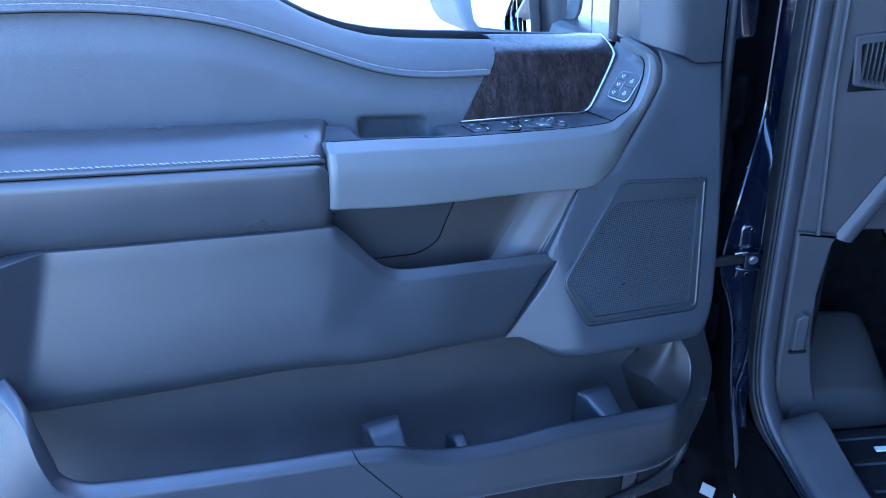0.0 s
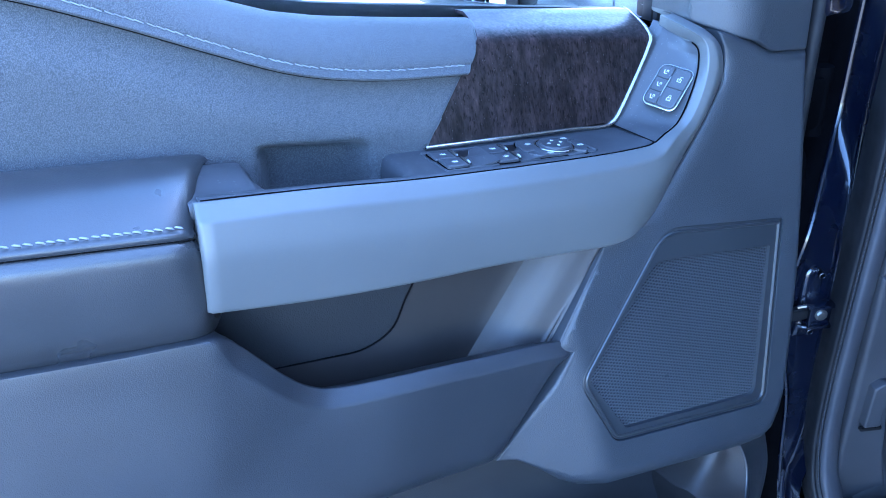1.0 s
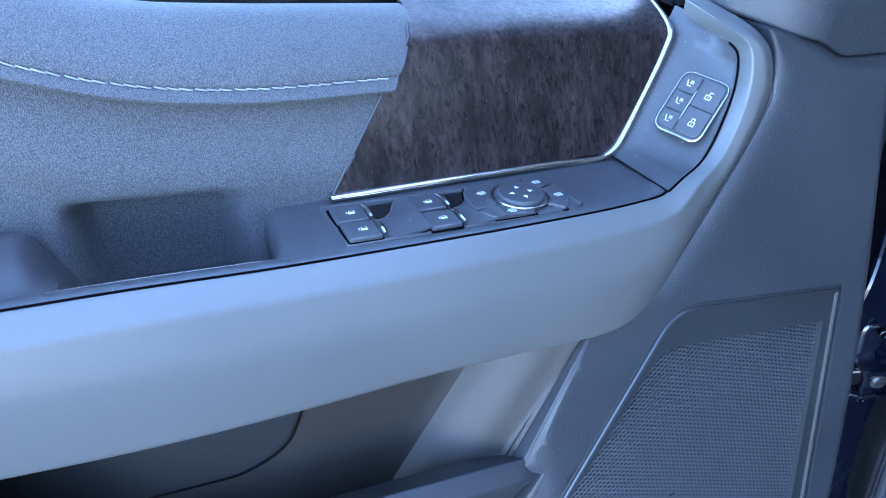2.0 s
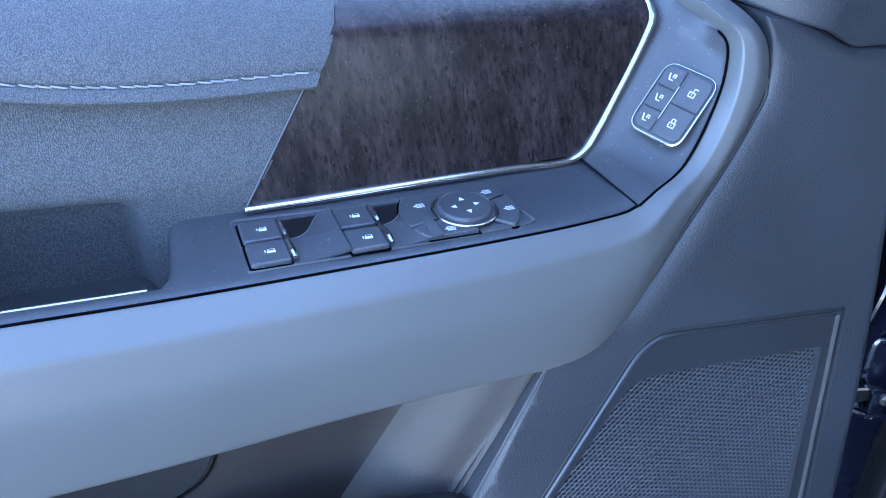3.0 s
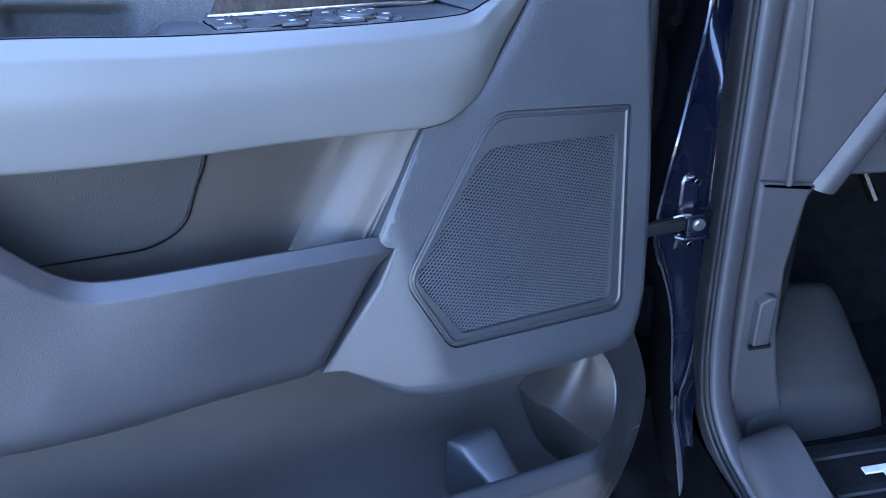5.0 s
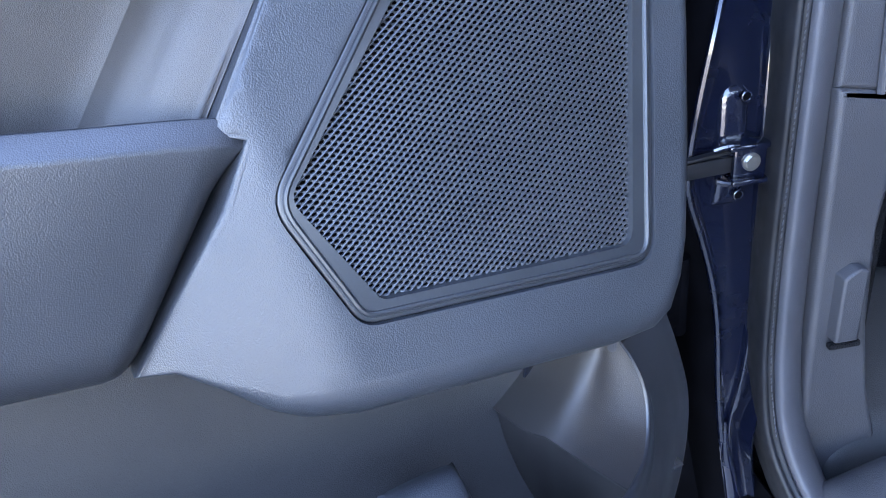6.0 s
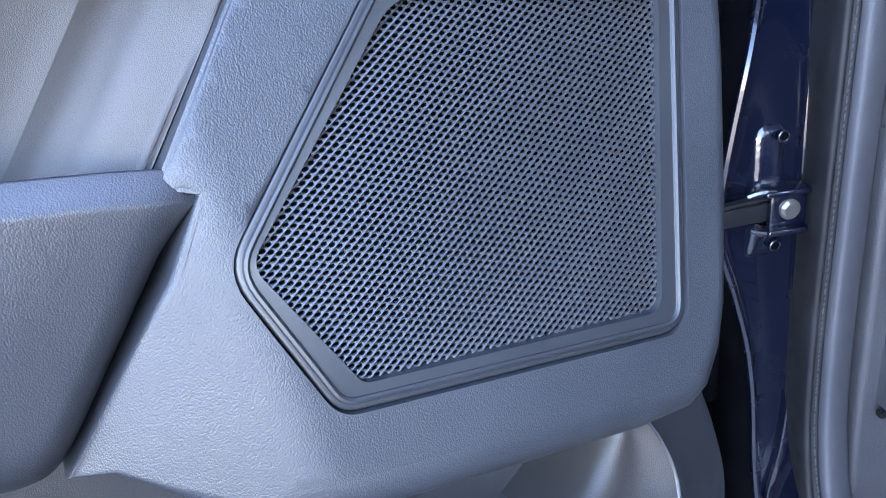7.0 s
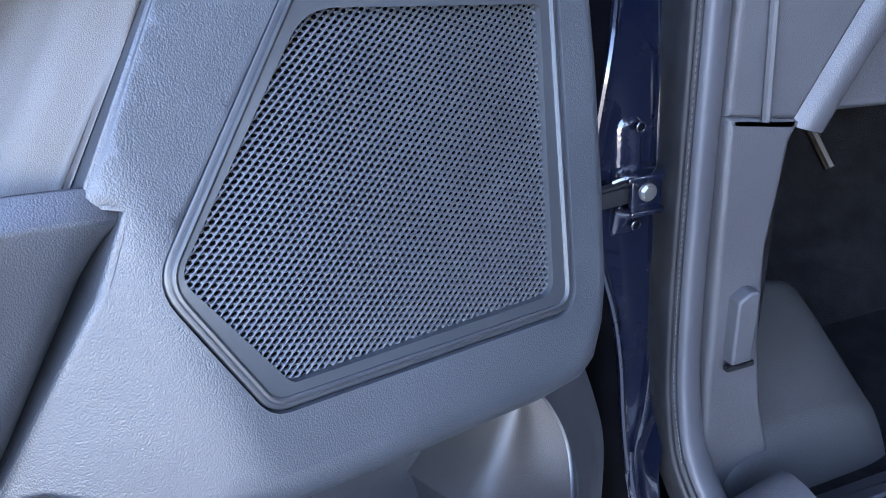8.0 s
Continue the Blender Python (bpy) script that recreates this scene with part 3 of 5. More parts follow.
for u, n in ((-0.1350, -0.0640), (-0.1350, -0.0410), (-0.0870, -0.0630), (-0.0870, -0.0400)):
    window_switch(u, n)
for u, n0, n1 in ((-0.1235, -0.0745, -0.0305), (-0.0755, -0.0735, -0.0305)):
    # the finger hollow beside each pair: its shade is a glossy black sheet on the bezel behind an S-shaped edge, with a
    # dull ramp in front of it
    bend = spline([(0.0005, -0.0515), (0.0045, -0.0528), (0.0090, -0.0565), (0.0125, -0.0620), (0.0160, -0.0690), (0.0205, n0)], 16)
    rows = []
    for x, n in bend:
        rows.append([on_tray(u + x * k + 0.0005 * (1 - k), n0 + (n - n0) * g, 0.0015) for k, g in ((0.0, 1.0), (0.5, 1.0), (1.0, 1.0))])
    well = part("hollow_shade", sheet(rows, 0, 0, (0, 0, 1), 0.0003), GLOSSY, cluster, "glossy black sheet standing for the shade in a finger hollow")
    rows = []
    for x, n in bend:
        x1, h0 = 0.0255, 0.0028
        rows.append([on_tray(u + x + (x1 - x) * g, n, h0 + 0.0022 * g * g) for g in np.linspace(0, 1, 8)])
    rows.insert(0, [on_tray(u + 0.0005 + 0.025 * g, n1, 0.0016 + 0.0034 * g * g) for g in np.linspace(0, 1, 8)])
    rows.insert(1, [on_tray(u + 0.0005 + 0.025 * g, n1 - 0.011, 0.0020 + 0.0030 * g * g) for g in np.linspace(0, 1, 8)])
    part("finger_ramp", sheet(rows, 40, 0, (0, 0, 1), 0.0012), SWITCH, cluster, "dull black finger ramp")
    # the highlight on the edge, put in as a thin pale rod
    part("edge_highlight", rod([on_tray(u + x, n, 0.0028) for x, n in bend], 0.00035, 6), SATIN, well, "pale grey line standing for the highlight on the edge")

mk = tray_m(-0.0295, -0.0525, 0.0012)
circle = lambda r, k=40, ex=1.0: [(r * ex * math.cos(2 * math.pi * i / k), r * math.sin(2 * math.pi * i / k)) for i in range(k)]
knob = part("mirror_knob", put(join([tablet(circle(0.0150), 0.0050, 0.0014), tablet(circle(0.0168), 0.0024, 0.0008)]), mk), SWITCH, cluster, "round black mirror control")
part("knob_ring", put(rod([(0.0172 * math.cos(a), 0.0172 * math.sin(a), 0.0022) for a in np.linspace(0, 2 * math.pi, 49)], 0.0007, 8), mk), CHROME, knob, "thin chrome ring")
for a in (0, 90, 180, 270):
    part("arrow", put(tablet([(0.0052, -0.0016), (0.0084, 0.0), (0.0052, 0.0016)], 0.00515, 0.0001, 0.0048), mk @ pose(0, 0, 0, 0, 0, a)), ICON, knob, "white arrow")


def sector(r0, r1, a0, a1, k=10):
    aa = [radians(a0 + (a1 - a0) * i / k) for i in range(k + 1)]
    return [(r1 * math.cos(a), r1 * math.sin(a)) for a in aa] + [(r0 * math.cos(a), r0 * math.sin(a)) for a in aa[::-1]]


for a0, a1, r1 in ((112, 196, 0.0355), (200, 268, 0.0355), (20, 62, 0.0300), (-50, 16, 0.0300)):
    fan = [(x, min(max(y, -0.0215), 0.0205)) for x, y in sector(0.0182, r1, a0, a1)]
    b = part("mirror_button", put(tablet(fan, 0.0028, 0.0008), mk), SWITCH, cluster)
    part("gap", put(tablet([(x, min(max(y, -0.0225), 0.0215)) for x, y in sector(0.0178, r1 + 0.0011, a0 - 2.5, a1 + 2.5)], 0.0008, 0.0001), mk), BLACK, cluster, "black gap round the button")
    am = radians((a0 + a1) / 2)
    bars = [(-0.0022, -0.0017, 0.0022, -0.0012), (-0.0022, 0.0012, 0.0022, 0.0017), (-0.0022, -0.0012, -0.0017, 0.0012), (0.0017, -0.0012, 0.0022, 0.0012), (-0.0002, -0.0012, 0.0002, 0.0012), (-0.0017, -0.0002, 0.0017, 0.0002),
            (-0.0036, -0.0004, -0.0022, 0.0003)]
    part("icon", put(join([tablet([(x0, y0), (x1, y0), (x1, y1), (x0, y1)], 0.00305, 0.00005, 0.0026) for x0, y0, x1, y1 in bars]),
                     mk @ Matrix.Translation((0.0250 * math.cos(am), 0.0205 * math.sin(am), 0))), ICON, b, "white mirror symbol")

# ---- wood panel with chrome strip ----
WB = [(-0.1365, 1.3045), (0.066, 1.2845), (0.130, 1.369), (-0.064, 1.3945)]


def wood_n(u, w):
    return -0.0905 - 0.17 * (w - (1.302 - 0.09 * (u + 0.137))) * 1.5 - 0.036 * (max(0.0, w - 1.3655 + 0.14 * (u - 0.03)) / 0.017) ** 2


rows = []
for i in range(30):
    f = i / 29
    row = []
    for j in range(60):
        g = j / 59
        a = np.array(WB[0]) * (1 - g) + np.array(WB[1]) * g
        b = np.array(WB[3]) * (1 - g) + np.array(WB[2]) * g
        q = a * (1 - f) + b * f
        row.append(P(q[0], wood_n(q[0], q[1]) + 0.0015 * math.sin(math.pi * f), q[1]))
    rows.append(row)
last = rows[-1]
rows.append([q + Vector((0, 0.010, 0.0035)) for q in last])
rows.append([q + Vector((0, 0.028, 0.0020)) for q in last])
part("wood_trim", sheet(rows, 0, 0, OUT, 0.003), WOOD, door, "dark streaked wood trim panel", 50)
strip = [(-0.1395, 1.3025), (-0.10, 1.2985), (-0.04, 1.2930), (0.02, 1.2872), (0.046, 1.2835), (0.058, 1.2835), (0.067, 1.2875), (0.076, 1.297), (0.090, 1.3145), (0.108, 1.338), (0.123, 1.360), (0.132, 1.372)]
pts = spline(strip, 60)
rows = []
for i, q in enumerate(pts):
    d = pts[min(i + 1, 59)] - pts[max(i - 1, 0)]
    d = d / np.linalg.norm(d)
    nn = np.array([d[1], -d[0]])
    n0 = wood_n(*q)
    rows.append([P(q[0] + nn[0] * k, n0 + h, q[1] + nn[1] * k) for k, h in ((-0.0024, -0.003), (-0.0021, 0.0015), (-0.0008, 0.0034), (0.0008, 0.0036), (0.0021, 0.002), (0.0027, -0.006))])
part("chrome_strip", sheet(rows, 0, 14, OUT, 0.001), CHROME, door, "bright chrome strip round the wood")
part("wood_edge_line", rod([P(WB[0][0] + (WB[3][0] - WB[0][0]) * f - 0.0012, wood_n(WB[0][0] + (WB[3][0] - WB[0][0]) * f, WB[0][1] + (WB[3][1] - WB[0][1]) * f) + 0.0015,
                           WB[0][1] + (WB[3][1] - WB[0][1]) * f) for f in np.linspace(0, 0.97, 12)], 0.0007, 6), RING, door, "thin dark edge of the wood")

# ---- lock switch on the slanted face beside the wood ----
LEFT = [(0.0640, -0.0930, 1.2822), (0.0720, -0.0960, 1.2905), (0.0985, -0.1010, 1.3200), (0.1240, -0.1070, 1.3500), (0.1320, -0.1100, 1.3610)]
RIGHT = [(0.0640, -0.0250, 1.2860), (0.0780, -0.0308, 1.2890), (0.1018, -0.0398, 1.2936), (0.1250, -0.0498, 1.3231), (0.1343, -0.0570, 1.3371), (0.1385, -0.0640, 1.3510), (0.1388, -0.0700, 1.3560)]
RIGHT = [tuple(min(CURVES[2], key=lambda e: np.hypot(*(e - q)[[0, 2]])) - (0.0008, 0.0008, 0)) for q in np.array(RIGHT)]


def lock_at(s, t, h=0.0):
    """A point of the lock panel: s from the wood to the bar, t upwards, h above it."""
    a, b = (Vector(spline(c, 41)[int(round(min(max(t, 0), 1) * 40))]) for c in (LEFT, RIGHT))
    q = a.lerp(b, s)
    return P(q.x, q.y, q.z) + Vector((-0.80, -0.10, 0.58)) * (h - 0.004 * math.sin(math.pi * min(max(s, 0), 1)) * ease(t, 0.0, 0.2))


def ring_dip(s, t):
    """The shallow dish round the switch."""
    return -0.0009 * ease(0.42 - abs(s - 0.59), 0.0, 0.06) * ease(0.37 - abs(t - 0.5), 0.0, 0.05)


rows = [[lock_at(s, t, -0.0006 + ring_dip(s, t)) for s in np.linspace(-0.16 - 0.25 * ease(t, 0.7, 1.0), 1.01, 40)] for t in np.linspace(0.004, 0.995, 38)]
rows.append([q + Vector((0.005, 0.003, 0.005)) for q in rows[-1]])
part("panel_joint", rod([lock_at(0.998, t, 0.0002) for t in np.linspace(0.0, 0.98, 41)], 0.0008, 6), BLACK, door, "dark joint beside the pull bar")
part("tray_end_joint", rod([lock_at(g, 0.0, 0.0002) for g in np.linspace(-0.02, 1.0, 8)], 0.0006, 6), CARPET, door, "dark joint at the end of the tray")
part("lock_panel", sheet(rows, 0, 0, (-1, -0.3, 0), 0.002), SWITCH, door, "smooth black lock switch panel", 50)
ez = (lock_at(0.9, 0.5) - lock_at(0.2, 0.5)).cross(lock_at(0.6, 0.75) - lock_at(0.6, 0.25)).normalized()
if ez.x > 0:
    ez = -ez
ex = (lock_at(0.9, 0.5) - lock_at(0.2, 0.5)).normalized()
ey = ez.cross(ex)
if ey.z < 0:
    ey = -ey
LM = Matrix.Translation(lock_at(0.56, 0.49, 0.0016)) @ Matrix((ex, ey, ez)).transposed().to_4x4()
lock = part("lock_switch", put(tablet(rounded([(-0.0170, -0.0215), (0.0180, -0.0215), (0.0180, 0.0225), (-0.0170, 0.0225)], 0.008, 6), 0.0016, 0.0008), LM), SWITCH, door, "black seat memory and lock switch")
ringpath = rounded([(-0.0173, -0.0218), (0.0183, -0.0218), (0.0183, 0.0228), (-0.0173, 0.0228)], 0.008, 6)
part("chrome_ring", put(rod([(x, y, 0.0015) for x, y in ringpath + ringpath[:1]], [0.0005, 0.0008, 0.0009, 0.0007, 0.00045, 0.0004, 0.0004, 0.0005], 8), LM), CHROME, lock, "thin chrome ring")
for x0, x1, y0, y1, icon in ((-0.0158, -0.0022, 0.0077, 0.0208, 1), (-0.0158, -0.0022, -0.0064, 0.0070, 1), (-0.0158, -0.0022, -0.0198, -0.0071, 1), (-0.0010, 0.0168, 0.0007, 0.0208, 0), (-0.0010, 0.0168, -0.0198, 0.0, 0)):
    b = part("lock_button", put(tablet(rounded([(x0, y0), (x1, y0), (x1, y1), (x0, y1)], [0.006 if (x in (-0.0158, 0.0168) and y in (-0.0198, 0.0208)) else 0.0008 for x, y in ((x0, y0), (x1, y0), (x1, y1), (x0, y1))], 4), 0.0030, 0.0006), LM), SWITCH, lock)
    cx, cy = (x0 + x1) / 2, (y0 + y1) / 2
    bar = lambda x0, y0, x1, y1: [(x0, y0), (x1, y0), (x1, y1), (x0, y1)]
    if icon:
        bits = [[(-0.0026, 0.0020), (-0.0018, 0.0020), (-0.0006, -0.0016), (-0.0014, -0.0020)], [(-0.0012, -0.0022), (0.0016, -0.0022), (0.0016, -0.0015), (-0.0010, -0.0015)],
                bar(0.0004, -0.0002, 0.0010, 0.0022), bar(0.0010, 0.0016, 0.0024, 0.0022), bar(0.0018, -0.0002, 0.0024, 0.0016)]
    else:
        lift = 0.0012 if cy > 0 else 0.0
        bits = [bar(-0.0022, -0.0030, 0.0022, -0.0024), bar(-0.0022, -0.0002, 0.0022, 0.0004), bar(-0.0022, -0.0024, -0.0016, -0.0002), bar(0.0016, -0.0024, 0.0022, -0.0002), bar(-0.0003, -0.0016, 0.0003, -0.0009),
                bar(-0.0014 + lift, 0.0004, -0.0008 + lift, 0.0022), bar(-0.0014 + lift, 0.0022, 0.0014 + lift, 0.0028)] + ([] if lift else [bar(0.0008, 0.0004, 0.0014, 0.0022)])
    part("icon", put(join([tablet([(cx + x, cy + y) for x, y in q], 0.00325, 0.00008, 0.0030) for q in bits]), LM), ICON, b, "white switch symbol")
part("divider_line", put(rod([(-0.0015, -0.011, 0.0031), (-0.0015, 0.011, 0.0031)], 0.0005, 6), LM), CHROME, lock, "thin bright dividing line")


# ---- front column with the loudspeaker ----
def col_n(u, w):
    """Depth of the column: one plane round the loudspeaker that folds softly back at the lower left."""
    left = -(u + 0.040) - 0.125 * (w - 1.11)
    fold = max(0.0, left + 0.012) ** 2 / (2 * 0.024) if left < 0.012 else left
    return 0.020 - 0.29 * (w - 1.08) + 0.05 * (u - 0.073) - 0.45 * fold


COL = [(0.0060, 1.1965), (-0.0555, 1.1085), (-0.040, 1.1040), (-0.059, 1.071), (-0.1195, 0.990), (-0.100, 0.990), (-0.080, 0.977), (-0.062, 0.960), (-0.045, 0.950), (-0.02, 0.947), (0.06, 0.940), (0.150, 0.932), (0.183, 0.933),
       (0.199, 0.944), (0.208, 0.966), (0.214, 0.990), (0.2275, 1.045), (0.2415, 1.115), (0.252, 1.185), (0.263, 1.28), (0.268, 1.334), (0.218, 1.340), (0.200, 1.352), (0.170, 1.362), (0.1575, 1.3660), (0.1630, 1.352), (0.1638, 1.336), (0.1612, 1.3215), (0.1375, 1.290), (0.1035, 1.253), (0.0665, 1.2150), (0.0485, 1.2065), (0.028, 1.1985)]
RIM = rounded([(0.0725, 1.1985), (-0.0390, 1.0730), (-0.0080, 1.0012), (0.183, 0.9835), (0.2225, 1.1765)], [0.022, 0.016, 0.010, 0.016, 0.006], 6)


def beside_bar(u, w):
    return ease(0.030 - abs((w - 1.2005) - 1.109 * (u - 0.052)), 0.0, 0.014) * ease(u, 0.045, 0.075) * (1 - ease(w, 1.335, 1.36))


def col_soft(u, w):
    low = 1 - ease(w + 0.10 * u, 0.94, 1.02)
    right = ease(u, 0.17, 0.23)
    seam = ease(w, 1.095, 1.108) * (1 - ease(u, 0.015, 0.03))
    return 1 - 0.7 * seam + 8.0 * low * ease(u, -0.10, -0.03) + 2.5 * right * (1 - low) + 4.2 * beside_bar(u, w)


column = part("front_column", plate(COL, col_n, 0.05, 0.003, holes=[RIM], hole_depth=0.012, steps=6, soft=col_soft, grid=0.0045, dip=lambda u, w: 1 - 0.72 * beside_bar(u, w)), PLASTIC, door, "dark grained plastic column with a loudspeaker", 45)

part("bar_seam", rod([P(u, col_n(u, w) - 0.0042, w) for u, w in ((0.028, 1.1975), (0.0480, 1.2055), (0.0660, 1.2145), (0.1028, 1.2525), (0.1368, 1.2895), (0.1600, 1.3195), (0.1618, 1.330))], 0.0013, 8, 40), PLASTIC_DEEP, column, "dark joint beside the pull bar")


def ring_n(u, w):
    return col_n(u, w) - 0.001


MESH = rounded([(0.0625, 1.1685), (-0.0275, 1.0725), (0.0065, 1.0115), (0.1695, 0.9975), (0.2035, 1.1515)], [0.016, 0.008, 0.004, 0.010, 0.004], 6)
rim_c = ccw(RIM)
speaker = part("grille_frame", plate(inset(rim_c, 0.0006), lambda u, w: ring_n(u, w) - 0.0004, 0.012, 0.0016, holes=[MESH], hole_depth=0.006, steps=4), RING, column, "smooth grille frame")
part("frame_bead", rod([P(q[0], ring_n(*q) - 0.0005, q[1]) for q in list(inset(rim_c, 0.0052)) + [inset(rim_c, 0.0052)[0]]], 0.0018, 8), RING, speaker)


def perforated(outline, front, a, b):
    """A pressed sheet: slanting ridges along a, joined by lower webs, with a hole cut through each cell of a by b."""
    test = inside(inset(ccw(outline), -0.004))
    verts, faces = [], []
    o = np.array(outline)
    lo, hi = o.min(0) - 0.005, o.max(0) + 0.005
    a, b, mid = np.array(a), np.array(b), (lo + hi) / 2
    ring = [(-0.5, -0.5, 0.0), (0.0, -0.5, 0.0), (0.5, -0.5, 0.0), (0.5, 0.0, -0.0003), (0.5, 0.5, 0.0), (0.0, 0.5, 0.0), (-0.5, 0.5, 0.0), (-0.5, 0.0, -0.0003)]
    hole = [(-1.45, -0.30), (-1.05, 0.55), (-0.10, 0.80), (0.80, 0.78), (1.45, 0.30), (1.05, -0.55), (0.10, -0.80), (-0.80, -0.78)]
    for i in range(-90, 91):
        for j in range(-90, 91):
            c = mid + a * i + b * j
            if not (lo[0] < c[0] < hi[0] and lo[1] < c[1] < hi[1]) or not test(c[0], c[1]):
                continue
            n0 = len(verts)
            for x, y, h in ring:
                q = c + a * x + b * y
                verts.append(tuple(P(q[0], front(*q) + h, q[1])))
            for depth, k in ((-0.0003, 1.0), (-0.0014, 0.94)):
                for x, y in hole:
                    q = c + np.array((x, y)) * 0.00117 * k
                    verts.append(tuple(P(q[0], front(*q) + depth, q[1])))
            for k in range(8):
                m = (k + 1) % 8
                faces.append((n0 + k, n0 + m, n0 + 8 + m, n0 + 8 + k))
                faces.append((n0 + 8 + k, n0 + 8 + m, n0 + 16 + m, n0 + 16 + k))
    m = bpy.data.meshes.new("perforated")
    m.from_pydata(verts, [], faces)
    out = bmesh.new()
    out.from_mesh(m)
    bpy.data.meshes.remove(m)
    bmesh.ops.remove_doubles(out, verts=out.verts, dist=2e-5)
    bmesh.ops.recalc_face_normals(out, faces=out.faces)
    total = sum((f.normal.y for f in out.faces))
    if total > 0:
        bmesh.ops.reverse_faces(out, faces=out.faces)
    return out

part("speaker_grille", perforated(MESH, lambda u, w: ring_n(u, w) - 0.0040, (0.00305, 0.00205), (0.00335, -0.00125)), GRILLE, speaker, "perforated dark speaker grille", 30)
part("grille_backing", plate(inset(ccw(RIM), 0.004), lambda u, w: ring_n(u, w) - 0.012, 0.002, 0.0005), BLACK, speaker, "black cloth behind the grille")

# ---- upper pocket ----
seam_u = lambda w: 0.0075 + (w - 1.196) * 0.72
rows = []
for w in np.linspace(1.275, 1.078, 24):
    s = seam_u(w)
    rows.append([P(-0.375, -0.058, w), P(-0.30, -0.058, w), P(s - 0.16, -0.0575, w), P(s - 0.068, -0.0573, w), P(s - 0.0555, -0.0550, w), P(s - 0.0510, -0.0490, w), P(s - 0.0465, -0.0435, w), P(s - 0.0415, -0.0390, w),
                 P(s - 0.036, -0.0350, w), P(s - 0.030, -0.0305, w), P(s - 0.022, -0.0262, w), P(s - 0.0185, -0.0248, w), P(s - 0.0110, -0.0220, w), P(s - 0.0040, -0.0190, w), P(s - 0.0015, -0.0185 - 0.1 * (w - 1.17), w), P(s + 0.004, -0.03, w)])
part("pocket_back", sheet([r[:5] for r in rows], 0, 30, OUT, 0.003), PLASTIC_POST, door, "dark plastic pocket wall", 50)
part("pocket_post", sheet([r[4:] for r in rows], 0, 40, OUT, 0.003), PLASTIC_POST, door, "slanted grey plastic post beside the pocket", 50)
part("pocket_cover", plate(rounded([(-0.37, 1.275), (-0.37, 1.154), (-0.31, 1.148), (-0.228, 1.1375), (-0.2, 1.149), (-0.172, 1.2), (-0.150, 1.275)], [0, 0, 0, 0.012, 0.02, 0.03, 0], 5), lambda u, w: -0.0555, 0.004, 0.0008), PLASTIC_DEEP, door, "black plastic cover in the pocket")

COVER = spline([(-0.33, 1.1505), (-0.31, 1.1480), (-0.26, 1.1410), (-0.228, 1.1385), (-0.200, 1.1500), (-0.184, 1.178), (-0.172, 1.2), (-0.160, 1.238), (-0.150, 1.275)], 40)
part("cover_joint", rod([P(q[0] + 0.0008, -0.0560, q[1] - 0.0006) for q in COVER], 0.0009, 6), CARPET, door, "dark joint round the pocket cover")

# ---- bolster with the pocket front ----
TOPS = [(-0.82, 1.305), (-0.76, 1.293), (-0.72, 1.286), (-0.690, 1.2815), (-0.674, 1.279), (-0.6, 1.2675), (-0.5, 1.253), (-0.42, 1.2415), (-0.358, 1.233), (-0.350, 1.229), (-0.335, 1.211), (-0.312, 1.179), (-0.297, 1.162), (-0.280, 1.151), (-0.260, 1.1455),
        (-0.225, 1.140), (-0.172, 1.133), (-0.115, 1.125), (-0.060, 1.1175), (-0.042, 1.1135), (-0.035, 1.1095)]
BOTS = [(-0.89, 1.105), (-0.83, 1.095), (-0.79, 1.09), (-0.755, 1.082), (-0.735, 1.078), (-0.65, 1.066), (-0.55, 1.053), (-0.47, 1.043), (-0.41, 1.035), (-0.395, 1.033), (-0.375, 1.031), (-0.352, 1.028), (-0.338, 1.0265), (-0.32, 1.024), (-0.30, 1.0215), (-0.26, 1.017),
        (-0.22, 1.011), (-0.18, 1.004), (-0.140, 0.996), (-0.127, 0.993), (-0.1205, 0.9905)]


def crease(u, w):
    """0 on the broad bolster, 1 on the pocket front."""
    return ease(u - (-0.306 + (w - 1.1116) * 0.67), -0.10, 0.10)


def bol_n(u, w, wt, wb):
    """Depth of the bolster: swelling on the left of a crease, falling back along the pocket front."""
    s = (wt - w) / (wt - wb)
    swell = 0.002 + 0.024 * ease(s, -0.2, 0.85)
    f = (u + 0.306 - (w - 1.1116) * 0.67) / 0.24
    f = min((f + math.sqrt(f * f + 0.0003)) / 2, 1.05)
    left = max(0.0, (-0.671 + (w - 1.279) * 0.36) - u)
    return swell * (1 - f) + 0.0055 * f + 0.75 * min(left, 0.042) + 0.1 * max(0.0, left - 0.042)


EDGE = [(0.02, -0.036), (0.0, -0.015), (0.0, -0.013), (0.0, -0.006), (0.0012, -0.0020), (0.005, -0.0004), (0.018, 0.0)]
LIP = [(0.10, -0.032), (0.012, -0.0118), (0.003, -0.0105), (0.0, -0.0090), (0.006, -0.0078), (0.078, -0.0012), (0.088, 0.0)]
STEP = [(s, 0.0) for s in (0.105, 0.14, 0.2, 0.27, 0.34, 0.41, 0.48, 0.55, 0.62, 0.69, 0.75, 0.80)]
rows = []
tops, bots = np.array(spline(TOPS, 110)), np.array(spline(BOTS, 110))
at_i = np.concatenate([np.arange(106), np.linspace(106, 109, 19)])
tb = [tuple(np.array([np.interp(i, range(110), side[:, k]) for k in (0, 1)]) for side in (tops, bots)) for i in at_i]
